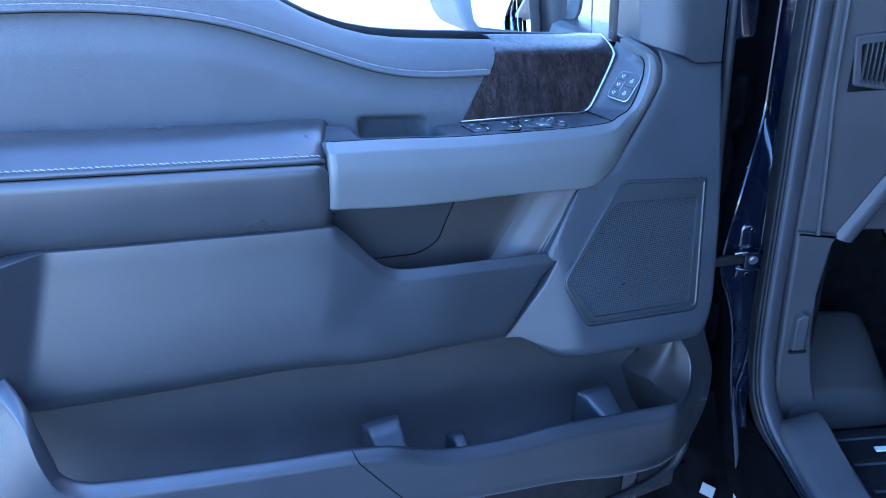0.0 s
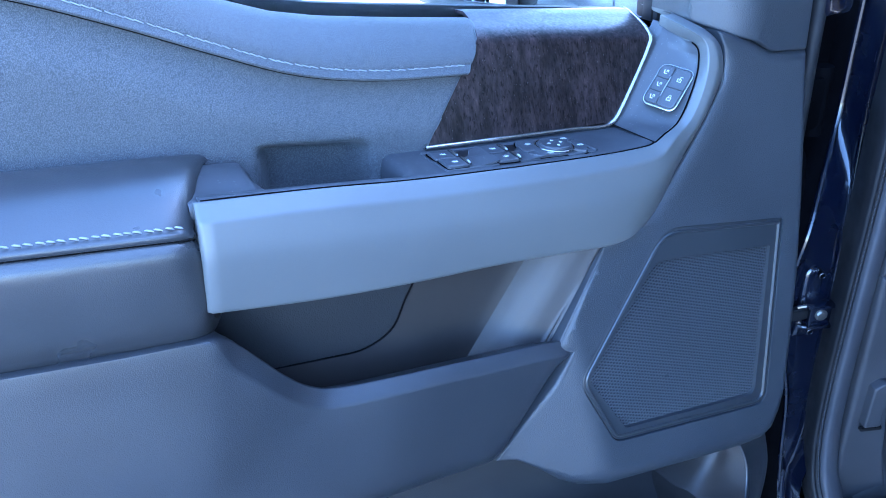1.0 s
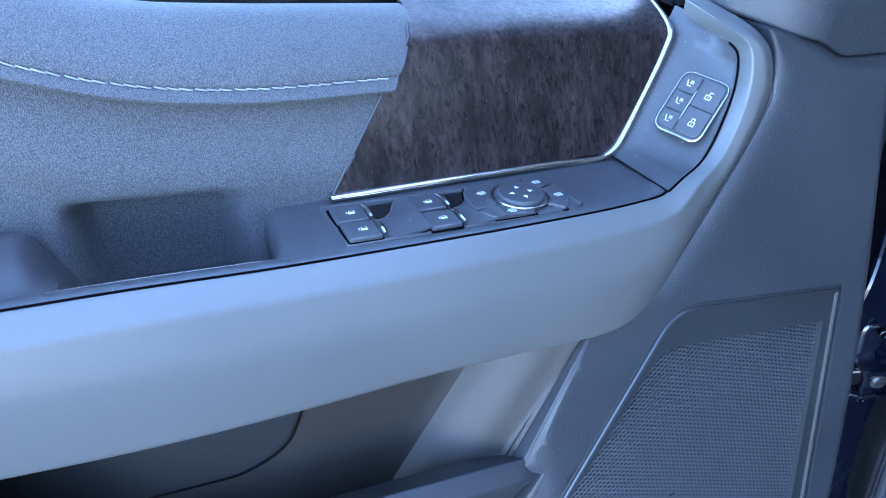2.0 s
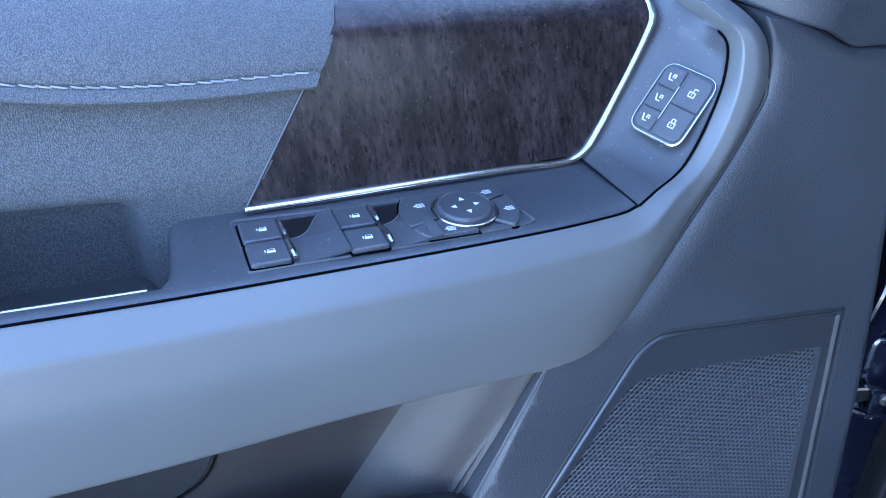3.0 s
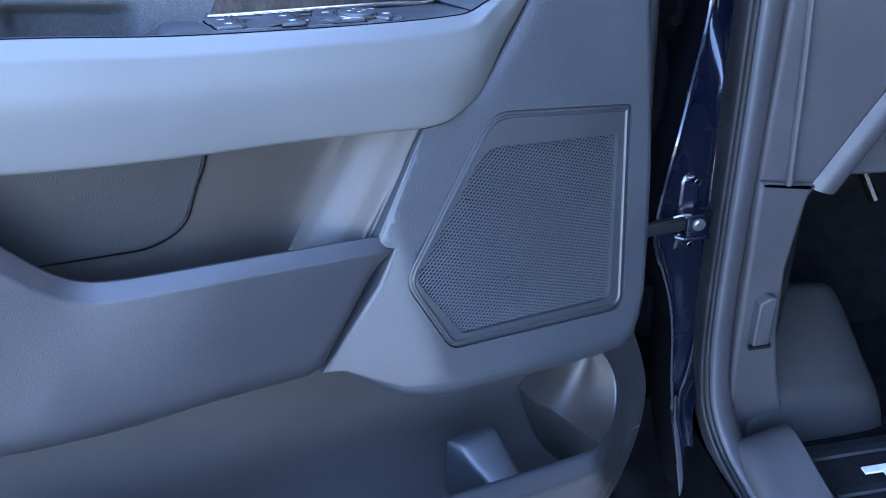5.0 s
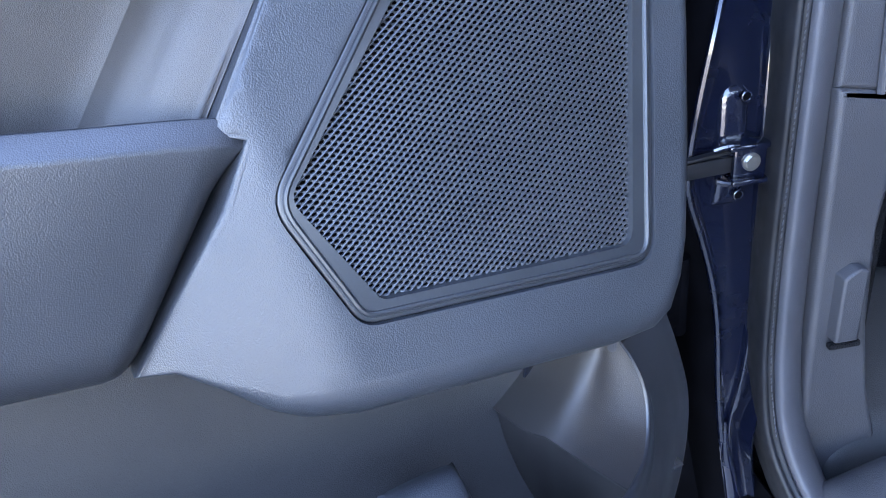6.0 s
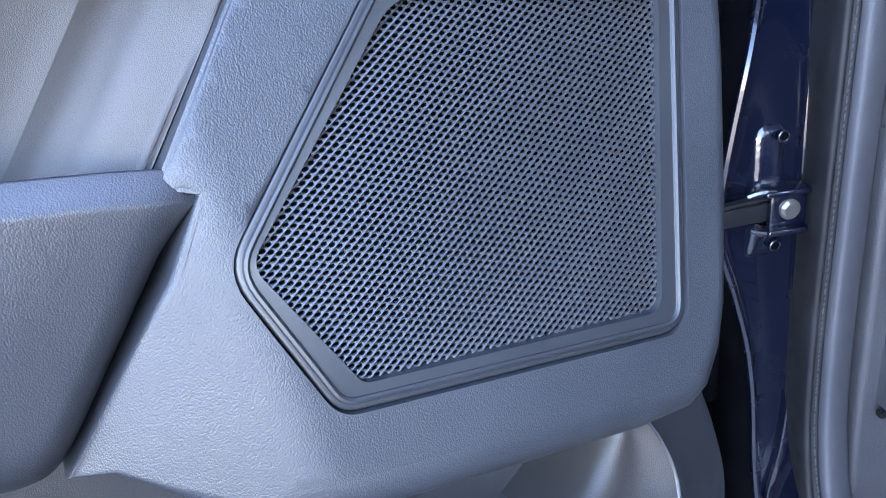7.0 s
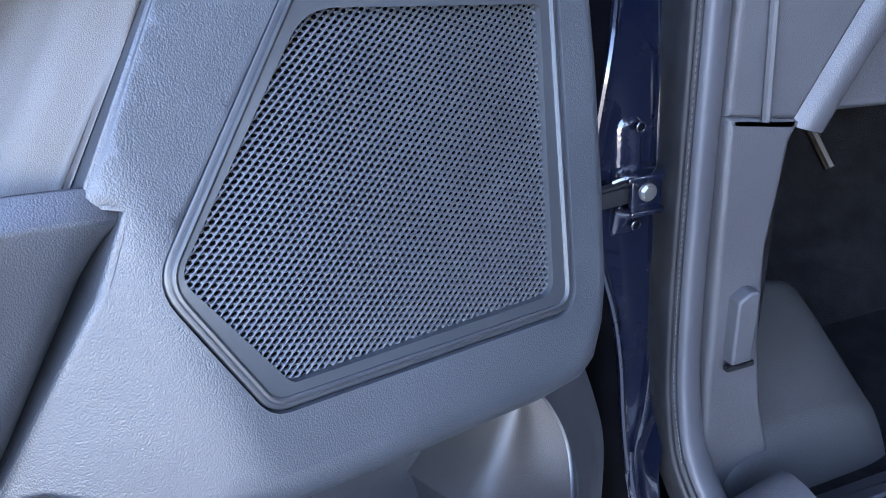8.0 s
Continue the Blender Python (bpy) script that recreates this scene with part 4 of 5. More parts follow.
for i, (a, b) in enumerate(tb):
    row = []
    lip = ease(a[0], -0.36, -0.34)
    top = [(p[0] + (q[0] - p[0]) * lip, p[1] + (q[1] - p[1]) * lip) for p, q in zip(EDGE, LIP)]
    for s, d in top + STEP + [(0.85, -0.002), (0.90, -0.007), (0.94, -0.015), (0.97, -0.024), (0.99, -0.033), (1.0, -0.04), (0.99, -0.07)]:
        u, w = a + (b - a) * s
        k = crease(u, w)
        if s > 0.8:
            d = d * (1 - 0.75 * k) * ease(u, -0.76, -0.735)
        e = a + (b - a) * s
        over = min(max(1 - math.hypot(*(tops[-1] + (bots[-1] - tops[-1]) * s - e)) / 0.017, 0.0), 1.0)
        row.append(P(u, bol_n(u, w, a[1], b[1]) + d - 0.024 * (1 - math.sqrt(1 - over * over)) * ease(s, 0.02, 0.3), w))
    rows.append(row)
final = rows[-1]
rows.append([q + Vector((0.0008, 0.003, 0)) for q in final])
rows.append([q + Vector((0.0006, 0.03, 0)) for q in final])
part("bolster", sheet(rows, 0, 0, OUT, 0.0025), PLASTIC_LOW, door, "large grained plastic bolster with an open pocket front", 50)

# ---- lower bin ----
RIMP = [(-0.755, 0.02, 1.175), (-0.725, 0.075, 1.14), (-0.718, 0.096, 1.095), (-0.708, 0.100, 1.058), (-0.690, 0.100, 1.041), (-0.655, 0.100, 1.029), (-0.604, 0.100, 1.016), (-0.477, 0.100, 0.987), (-0.388, 0.100, 0.968), (-0.334, 0.100, 0.951), (-0.300, 0.100, 0.933),
        (-0.270, 0.100, 0.920), (-0.235, 0.100, 0.911), (-0.171, 0.100, 0.900), (-0.079, 0.100, 0.891), (0.018, 0.101, 0.875), (0.085, 0.102, 0.864), (0.116, 0.101, 0.859), (0.139, 0.086, 0.848), (0.165, 0.067, 0.839), (0.186, 0.049, 0.843), (0.195, 0.036, 0.868), (0.190, 0.027, 0.893), (0.178, 0.020, 0.918)]
BASE = [(-0.80, 0.0, 1.10), (-0.79, 0.05, 1.03), (-0.77, 0.075, 0.99), (-0.74, 0.085, 0.955), (-0.71, 0.088, 0.935), (-0.66, 0.088, 0.92), (-0.60, 0.088, 0.905), (-0.477, 0.088, 0.875), (-0.388, 0.088, 0.855), (-0.334, 0.088, 0.838), (-0.300, 0.088, 0.826),
        (-0.270, 0.088, 0.816), (-0.235, 0.088, 0.806), (-0.171, 0.086, 0.790), (-0.079, 0.084, 0.768), (0.018, 0.085, 0.738), (0.080, 0.076, 0.718), (0.115, 0.064, 0.705), (0.160, 0.048, 0.697), (0.215, 0.025, 0.700), (0.255, 0.006, 0.735), (0.266, 0.000, 0.798), (0.255, -0.002, 0.849), (0.236, -0.006, 0.905)]
rim, base = spline(RIMP, 120), spline(BASE, 120)


def bin_wall(i0, i1):
    rows = []
    for i in range(i0, i1):
        r, b = rim[i], base[i]
        inn = np.array([min(max(r[0], -0.68), 0.105) - r[0], -0.03 - r[1], 0.0])
        inn /= np.linalg.norm(inn)
        k = 1 - 0.6 * ease(r[0], 0.09, 0.15)
        z = np.array([0, 0, 1.0])
        b = b - inn * 0.020 * k + z * 0.018 * k
        f0, f1 = r - inn * 0.0120 * k - z * 0.0080, r - inn * 0.0135 * k - z * 0.0125
        row = [r + inn * 0.017 * k - z * 0.085, r + inn * 0.009 * k - z * 0.02, r + inn * 0.0065 * k - z * 0.004, r + inn * 0.005 * k - z * 0.0006, r + inn * 0.002 * k, r - inn * 0.001 - z * 0.0004,
               r * 0.5 + f0 * 0.5 + z * 0.0006, f0 + inn * 0.001, f0 * 0.5 + f1 * 0.5, f1, f1 * 0.75 + b * 0.25, f1 * 0.5 + b * 0.5, f1 * 0.2 + b * 0.8, b, b + inn * 0.02 - z * 0.006]
        rows.append([P(*q) for q in row])
    return sheet(rows, 0, 44, (0, -1, 0.2))


cut = int(np.argmin([abs(q[0] + 0.388) for q in rim]))
part("bin_wall", bin_wall(0, cut + 1), PLASTIC_LOW, door, "grained plastic map pocket wall", 50)
part("bin_end", bin_wall(cut, 120), PLASTIC_LOW, door, "plastic bottle holder end of the map pocket", 50)
r0, b0 = np.array(rim[cut]), np.array(base[cut]) + (0, 0.020, 0.018)
f0, f1 = r0 + (0, 0.0120, -0.0080), r0 + (0, 0.0135, -0.0125)
part("bin_seam", rod([P(*(q + (du, 0.0005, -0.2 * du))) for q, du in ((r0, 0.0), (f0, 0.003), (f1, 0.005), (f1 * 0.7 + b0 * 0.3, 0.016), (f1 * 0.4 + b0 * 0.6, 0.028), (b0, 0.045))], 0.0007, 6, 24), CARPET, door, "dark joint in the map pocket wall")
rows = []
for u, wt, dn in ((-0.80, 1.12, 0.0), (-0.745, 1.105, 0.0), (-0.70, 1.09, 0.0), (-0.60, 1.08, 0), (-0.45, 1.06, 0), (-0.30, 1.04, 0), (-0.17, 1.025, 0.0), (-0.08, 1.01, 0.0), (0.02, 0.975, 0.0), (0.12, 0.965, 0.0), (0.17, 0.955, 0.008), (0.186, 0.950, 0.02), (0.20, 0.945, 0.016), (0.245, 0.94, 0.0)):
    lo = lerp(u, (-0.80, 0.93), (-0.69, 0.935), (-0.39, 0.87), (-0.25, 0.82), (0.02, 0.785), (0.25, 0.77))
    fw = lerp(u, (-0.80, 0.03), (-0.7, 0.03), (0.1, 0.03), (0.25, 0.03))
    rows.append([P(u, -0.055 + dn, wt), P(u, -0.050 + dn, wt - 0.04), P(u, -0.040 + dn, (wt + lo) / 2), P(u, -0.028, lo + 0.04), P(u, -0.005, lo + 0.012), P(u, 0.03, lo), P(u, 0.088 if u < 0.12 else 0.05 if u < 0.19 else 0.0, lo + 0.002)])
part("bin_back", sheet(rows, 80, 40, (0, -1, 0.3), 0.003), PLASTIC_BIN, door, "dark plastic back and floor of the map pocket", 50)


def rib(a, b, w0, c, d, w1):
    """A rib in the map pocket: from a to b across its top behind, from c to d where it meets the rim."""
    rows = [[P(a + (b - a) * g, 0.004, w0 - 0.10 + 0.02 * (0.5 - abs(g - 0.5))) for g in np.linspace(0, 1, 9)]]
    for f in np.linspace(0, 1, 9):
        l, r, n, w = a + (c - a) * f, b + (d - b) * f, 0.016 + 0.074 * f, w0 + (w1 - w0) * f
        h = 0.006 * (1 - min(f * 3.2, 1.0)) ** 2 - 0.0035 * ease(f, 0.0, 0.12) * (1 - ease(f, 0.22, 0.40))
        rows.append([P(l - 0.006, n - 0.004, w - 0.10), P(l - 0.0025, n - 0.001, w - 0.02), P(l - 0.001, n, w - 0.006), P(l + 0.002, n, w - 0.0012 - h), P(l + 0.006, n, w - h),
                     P(r - 0.006, n, w - h), P(r - 0.002, n, w - 0.0012 - h), P(r + 0.001, n, w - 0.006), P(r + 0.006, n - 0.004, w - 0.10)])
    return sheet(rows, 0, 30, (0, -0.3, 1))


for r in ((-0.354, -0.302, 0.940, -0.344, -0.312, 0.920), (-0.230, -0.206, 0.874, -0.222, -0.210, 0.852), (-0.006, 0.046, 0.872, 0.012, 0.041, 0.846)):
    part("bin_rib", rib(*r), PLASTIC_LOW, door)
AW = spline([(0.172, 0.012, 0.914), (0.163, 0.013, 0.900), (0.147, 0.017, 0.881), (0.128, 0.021, 0.867), (0.115, 0.024, 0.859)], 12)
BW = spline([(0.1775, 0.019, 0.917), (0.188, 0.026, 0.893), (0.193, 0.035, 0.868), (0.184, 0.048, 0.843), (0.163, 0.066, 0.838), (0.136, 0.083, 0.845)], 12)
wing = []
for a, b in zip(AW, BW):
    a, b = P(*a), P(*b)
    wing.append([a + Vector((-0.004, 0.06, -0.012)), a + Vector((-0.004, 0.012, -0.003)), a, a.lerp(b, 0.1) + Vector((0, -0.003, 0.001)), a.lerp(b, 0.5), b + Vector((0.0005, -0.001, 0.0005))])
wing.append([q + Vector((0.003, 0.002, -0.006)) for q in wing[-1]])
wing.append([q + Vector((0.006, 0.0, -0.08)) for q in wing[-1]])
# the wing takes the post's tone, so its brighter light is in the colour
part("bin_wing", sheet(wing, 0, 24, (-1, -0.5, 0.5), 0.002), PLASTIC_POST, door, "curved end wall of the map pocket", 60)

# ---- sail panel, window frame, glass ----
part("sail_panel", plate(rounded([(0.150, 1.66), (0.148, 1.3710), (0.170, 1.3612), (0.200, 1.3512), (0.219, 1.3392), (0.266, 1.3338), (0.270, 1.40), (0.290, 1.66)], [0, 0.004, 0, 0.004, 0.004, 0.004, 0, 0], 4), lambda u, w: -0.047 - 0.10 * (w - 1.34) - 0.05 * ease(0.16 - u, -0.03, 0.03), 0.06, 0.0025, grid=0.02), PLASTIC, door, "grained plastic mirror sail panel")
part("window_frame", join([box((0.150, 0.140, 1.360), (0.176, 0.175, 1.68), 0.004), box((0.1475, 0.146, 1.360), (0.1505, 0.160, 1.68), 0.001), box((-0.97, 0.135, 1.30), (0.13, 0.20, 1.345), 0.004)]), RUBBER, door, "black window channel")
pane = part("window_glass", sheet([[Vector((u, 0.168, roll_top(u) - 0.03)), Vector((u, 0.172, 1.95))] for u in np.linspace(-0.95, 0.118, 20)], 0, 0, OUT, 0.004), GLASS, door, "clear side window glass")
pane.visible_shadow = False
part("outer_weatherstrip", sheet([[Vector((u, 0.178, roll_top(u) - 0.02)), Vector((u, 0.180, roll_top(u) + 0.004)), Vector((u, 0.190, roll_top(u) + 0.005)), Vector((u, 0.20, roll_top(u) - 0.01))] for u in np.linspace(-0.95, 0.13, 40)], 0, 10, (0, 0, 1), 0.002), RUBBER, door)

# painted shell of the door
shell = []
for u in np.linspace(-0.97, 0.30, 30):
    t = roll_top(min(u, 0.13)) - 0.012
    shell.append([Vector((u, 0.06, 0.53)), Vector((u, 0.18, 0.49)), Vector((u, 0.22, 0.55)), Vector((u, 0.25, 0.95)), Vector((u, 0.235, 1.2)), Vector((u, 0.20, t - 0.02)), Vector((u, 0.19, t))])
part("door_skin", sheet(shell, 0, 30, (0, 1, 0), 0.003), PAINT, door, "dark navy painted door skin")
part("hinge_face", sheet([[P(u - 0.04, n, w), P(u - 0.006, n - 0.002, w), P(u, n - 0.008, w), P(u + 0.002, n - 0.03, w), P(u, -0.24, w)] for u, n, w in ((0.165, -0.03, 0.52), (0.180, -0.03, 0.90), (0.194, -0.03, 0.98), (0.218, -0.035, 1.10), (0.234, -0.06, 1.22), (0.242, -0.09, 1.36))], 20, 12, (1, -1, 0), 0.003), PAINT, door, "dark painted hinge side of the door")
part("window_pillar", box((0.285, 0.05, 1.36), (0.33, 0.14, 1.72), 0.008), PAINT, door, "dark painted window pillar")
# painted part given dull rubber black to stand in for its shade
part("lower_shell", box((-0.97, 0.045, 0.50), (0.262, 0.2, 0.80), 0.01), RUBBER, door, "lower door shell, dull black in place of shaded paint")
part("latch_side", box((-0.985, 0.05, 0.50), (-0.955, 0.24, 1.5), 0.006), PAINT, door, "dark painted latch side of the door")
part("door_seal", rod([P(0.30, -0.062, 1.70), P(0.289, -0.060, 1.40), P(0.290, -0.058, 1.2), P(0.288, -0.05, 1.0), P(0.284, -0.045, 0.80), P(0.280, -0.04, 0.66), P(0.25, -0.035, 0.575), P(0.17, -0.03, 0.55), P(-0.1, -0.03, 0.55)], 0.008, 10, 60), RUBBER, door, "black rubber door seal")
# near-black colour stands in for the dim gap round the boot
part("cable_boot", rod([P(0.300, -0.075, 1.215), P(0.312, -0.072, 1.20), P(0.318, -0.07, 1.17), P(0.316, -0.07, 1.13), P(0.308, -0.072, 1.10), P(0.298, -0.075, 1.09)], 0.010, 12, 24), BLACK, door, "rubber cable boot, coloured near-black as shade")
for w in (1.255, 0.84):
    hinge = part("hinge", join([box((0.29, 0.075, w - 0.03), (0.345, 0.095, w + 0.03), 0.004), rod([Vector((0.345, 0.085, w - 0.04)), Vector((0.345, 0.085, w + 0.04))], 0.011, 12)]), BLACK, door, "dark painted steel hinge")
    part("hinge_bolt", rod([Vector((0.315, 0.078, w)), Vector((0.315, 0.068, w))], 0.009, 6), BLACK, hinge)

# ---- side mirror ----
mir = part("side_mirror", plate(rounded([(0.080, 1.66), (0.088, 1.372), (0.100, 1.320), (0.116, 1.296), (0.255, 1.272), (0.302, 1.288), (0.334, 1.330), (0.350, 1.66)], [0.02, 0.02, 0.02, 0.012, 0.02, 0.02, 0.02, 0.02], 6), lambda u, w: -0.575 - 0.22 * (w - 1.33) + 0.36 * (u - 0.2), 0.16, 0.012), GREYTRIM, door, "grey door mirror on an arm")
part("mirror_glass", plate(rounded([(0.118, 1.58), (0.1190, 1.325), (0.126, 1.3105), (0.253, 1.2890), (0.298, 1.318), (0.318, 1.58)], [0.02, 0.008, 0.008, 0.012, 0.03, 0.02], 6), lambda u, w: -0.572 - 0.22 * (w - 1.33) + 0.36 * (u - 0.2), 0.006, 0.0015), MIRROR, mir, "bright mirror glass")
part("mirror_arm", box((0.26, 0.22, 1.24), (0.36, 0.62, 1.315), 0.02), PLASTIC_DEEP, mir, "black mirror arm")

# ---- the truck's body ----
body = thing("pickup_truck", "dark navy pickup truck with open door frame, grey dashboard", "truck")
face = lambda y0: (lambda x, z: -y0)
flat_at = lambda x, n, z: Vector((x, -n, z))
JL = [(0.578, 1.226, 1.75), (0.576, 1.224, 1.40), (0.574, 1.222, 1.28), (0.569, 1.215, 1.20), (0.538, 1.172, 1.14), (0.513, 1.138, 1.09), (0.503, 1.135, 1.04), (0.496, 1.135, 0.99), (0.495, 1.135, 0.95), (0.511, 1.135, 0.90),
      (0.525, 1.135, 0.85), (0.532, 1.133, 0.80), (0.536, 1.131, 0.74), (0.541, 1.129, 0.69), (0.552, 1.128, 0.62), (0.574, 1.128, 0.50)]
JR = [(0.600, 1.20, 1.75), (0.587, 1.19, 1.25), (0.578, 1.172, 1.15), (0.568, 1.150, 1.08), (0.563, 1.142, 1.02), (0.565, 1.141, 0.95), (0.565, 1.139, 0.90), (0.567, 1.136, 0.85), (0.566, 1.134, 0.80), (0.560, 1.131, 0.74), (0.551, 1.129, 0.69),
      (0.560, 1.128, 0.62), (0.582, 1.128, 0.50)]
left_edge = [np.array(q) for q in JL]
right_edge = [np.array(q) for q in JR]
la, ra = spline(left_edge, 60), spline(right_edge, 60)
pillar = part("hinge_pillar", sheet([[a + (0, 0.02, 0), a + (0.004, 0.001, 0), a * 0.97 + b * 0.03 + (0.003, 0.004, 0), a * 0.5 + b * 0.5 + (0.006, 0.004, 0), a * 0.03 + b * 0.97 + (0.004, 0.002, 0), b + (0.0, -0.002, 0), b + (0.004, 0.003, 0)] for a, b in zip(la, ra)], 0, 20, (-1, -0.3, 0), 0.002), PAINT, body, "dark navy painted hinge pillar", 50)
for edge, r in ((la, 0.0035), (ra, 0.0032)):
    part("pillar_edge", rod(edge, r, 8), PAINT, pillar, "rolled painted edge")
part("pillar_foot", rod([(0.545, 1.1285, 0.695), (0.5475, 1.1265, 0.66), (0.556, 1.126, 0.62), (0.567, 1.126, 0.56), (0.579, 1.127, 0.49)], [0.002, 0.0055, 0.0075, 0.0085, 0.0085], 14, 30), PAINT, pillar, "rolled painted foot of the pillar")
# the pillar's outer side gets the shade of the gap as its colour
part("pillar_outer", sheet([[q + (-0.002, 0.002, 0), q + (-0.012, 0.016, 0), q + (-0.016, 0.05, 0), q + (-0.016, 0.25, 0)] for q in left_edge], 60, 10, (-1, -1, 0), 0.002), BLACK, body, "side of the hinge pillar, coloured near-black as shade")
part("pillar_step", sheet([[(x, y + 0.004, z), (x + 0.002, y - 0.010, z), (x + 0.006, y - 0.03, z)] for x, y, z in JR], 40, 8, (-1, -0.5, 0), 0.002), PAINT, body, "painted step beside the seal")
# block, sheet and rocker below: shade of the door gap put into near-black colour
part("fender_shade", join([box((0.43, 1.245, 0.30), (0.60, 1.32, 1.46), 0.01)]), BLACK, body, "near-black block standing for the shaded fender cavity")
part("lower_shade", sheet([[(0.40, 1.24, z), (0.47, 1.235, z), (0.53, 1.18, z), (0.60, 1.172, z)] for z in (0.28, 0.40, 0.52, 0.60, 0.645)], 16, 14, (-0.5, -1, 0), 0.003), BLACK, body, "near-black sheet standing for shade under the pillar")
part("rocker", sheet([[(0.572, y, 0.635), (0.566, y, 0.62), (0.570, y, 0.53), (0.585, y, 0.40), (0.64, y, 0.36)] for y in (-1.0, 0.3, 0.95, 1.10, 1.20, 1.35)], 24, 14, (-1, 0, 0), 0.003), BLACK, body, "rocker panel, coloured near-black as shade")
part("front_fender", sheet([[(0.50, 1.30, 1.45), (0.46, 1.32, 1.1), (0.45, 1.32, 0.8), (0.5, 1.3, 0.45)], [(0.50, 2.4, 1.35), (0.44, 2.4, 1.1), (0.43, 2.4, 0.8), (0.5, 2.4, 0.5)]], 6, 14, (-1, 0, 0), 0.003), PAINT, body, "dark navy painted front fender")

SEAL = [(0.560, 1.10, 1.75), (0.559, 1.10, 1.40), (0.558, 1.10, 1.25), (0.559, 1.10, 1.12), (0.559, 1.10, 0.98), (0.559, 1.098, 0.85), (0.561, 1.094, 0.77), (0.565, 1.080, 0.705), (0.574, 1.05, 0.660), (0.583, 1.00, 0.635), (0.588, 0.92, 0.622), (0.59, 0.75, 0.618), (0.59, 0.3, 0.618), (0.59, -0.8, 0.618)]


def swept(profile, nv):
    rows, path = [], spline(SEAL, 110)
    for i, q in enumerate(path):
        d = path[min(i + 1, 109)] - path[max(i - 1, 0)]
        d = d / np.linalg.norm(d)
        a = np.array([1.0, 0, 0])
        b = np.cross(d, a)
        b = b / np.linalg.norm(b)
        if b[1] > 0.05 or b[2] < -0.05:
            b = -b
        rows.append([tuple(q + a * x + b * h) for x, h in profile])
    return sheet(rows, 0, nv, (-0.3, -1, 0.4), 0.0015)


seal = part("weatherstrip", swept([(0.006, -0.05), (0.001, -0.03), (-0.003, -0.012), (-0.0032, -0.004), (-0.0025, -0.001), (0.0, 0.0005), (0.0028, -0.001), (0.0042, -0.005), (0.006, -0.0055), (0.009, -0.004), (0.0112, -0.0045), (0.0120, -0.009)], 44), RUBBER, body, "black rubber door weatherstrip", 60)
part("stitching", stitches([tuple(np.array(q) + (0.0075, 0.0040, 0)) for q in SEAL[:8]], 0.0042, 0.003, 0.0006, 0.0003, (0, -1, 0)), SEALTRIM, seal, "grey dotted line on the seal")
part("pillar_trim", swept([(0.0122, -0.013), (0.0128, -0.003), (0.0155, 0.0008), (0.022, 0.0), (0.030, -0.004), (0.040, -0.011), (0.047, -0.019), (0.053, -0.030), (0.058, -0.036)], 30), SEALTRIM, body, "dark plastic trim inside the weatherstrip", 60)

kick = part("kick_panel", plate(rounded([(0.606, 1.0295), (0.610, 0.86), (0.612, 0.76), (0.616, 0.68), (0.622, 0.60), (0.715, 0.60), (0.700, 0.66), (0.682, 0.72), (0.668, 0.80), (0.662, 0.90), (0.672, 1.0), (0.681, 1.0165)], 0.004, 4), face(1.108), 0.30, 0.006, at=flat_at), DASH, body, "grained plastic kick panel")
part("release_flap", plate(rounded([(0.6265, 0.792), (0.650, 0.792), (0.650, 0.866), (0.640, 0.868), (0.6265, 0.860)], 0.003, 4), face(1.094), 0.02, 0.003, at=flat_at), DASH, kick, "small plastic flap")
part("flap_slot", box((0.624, 1.096, 0.784), (0.655, 1.104, 0.790), 0.002), CARPET, kick)
DASHO = [(0.607, 1.75), (0.606, 1.029), (0.640, 1.0225), (0.676, 1.016), (0.680, 1.022), (0.737, 1.115), (0.80, 1.22), (0.86, 1.32), (0.90, 1.40), (0.90, 1.75)]
dash = part("dashboard", join([plate(DASHO, face(1.110), 0.25, 0.006, at=flat_at)]), DASH, body, "grey plastic dashboard end")
part("dash_edge", rod([(0.6235, 1.106, 1.75), (0.623, 1.106, 1.30), (0.634, 1.106, 1.14), (0.641, 1.106, 1.022)], 0.004, 8, 24), DASH, dash)
part("dash_bevel", sheet([[(x, 1.112, z), (x + 0.012, 1.103, z - 0.004), (x + 0.030, 1.106, z - 0.010), (x + 0.036, 1.116, z - 0.012), (x + 0.04, 1.2, z - 0.012)] for x, z in ((0.672, 1.012), (0.70, 1.058), (0.74, 1.122), (0.82, 1.25), (0.92, 1.42))], 12, 20, (0, -1, 0), 0.003), DASH, dash, "bevelled dashboard corner")
part("knee_panel", plate([(0.69, 1.010), (1.5, 0.955), (1.5, 1.5), (0.93, 1.43), (0.80, 1.2)], face(1.135), 0.25, 0.01, at=flat_at), DASH, dash, "plastic knee panel under the wheel")
vent = part("air_vent", plate(rounded([(0.641, 1.355), (0.650, 1.278), (0.735, 1.262), (0.735, 1.36)], 0.006, 4), face(1.103), 0.02, 0.003, at=flat_at, holes=[rounded([(0.652, 1.342), (0.660, 1.288), (0.728, 1.274), (0.728, 1.346)], 0.004, 4)], hole_depth=0.02), DASH, dash, "black slatted air vent")
part("vent_hole", box((0.645, 1.106, 1.268), (0.735, 1.1075, 1.352)), CARPET, vent)
for i in range(9):
    part("slat", box((-0.0012, 1.100, 1.283 - 0.0015 * i), (0.0012, 1.107, 1.343), 0.0004, pose(0.661 + 0.0078 * i, 0, 0), 1), PLASTIC_DEEP, vent)
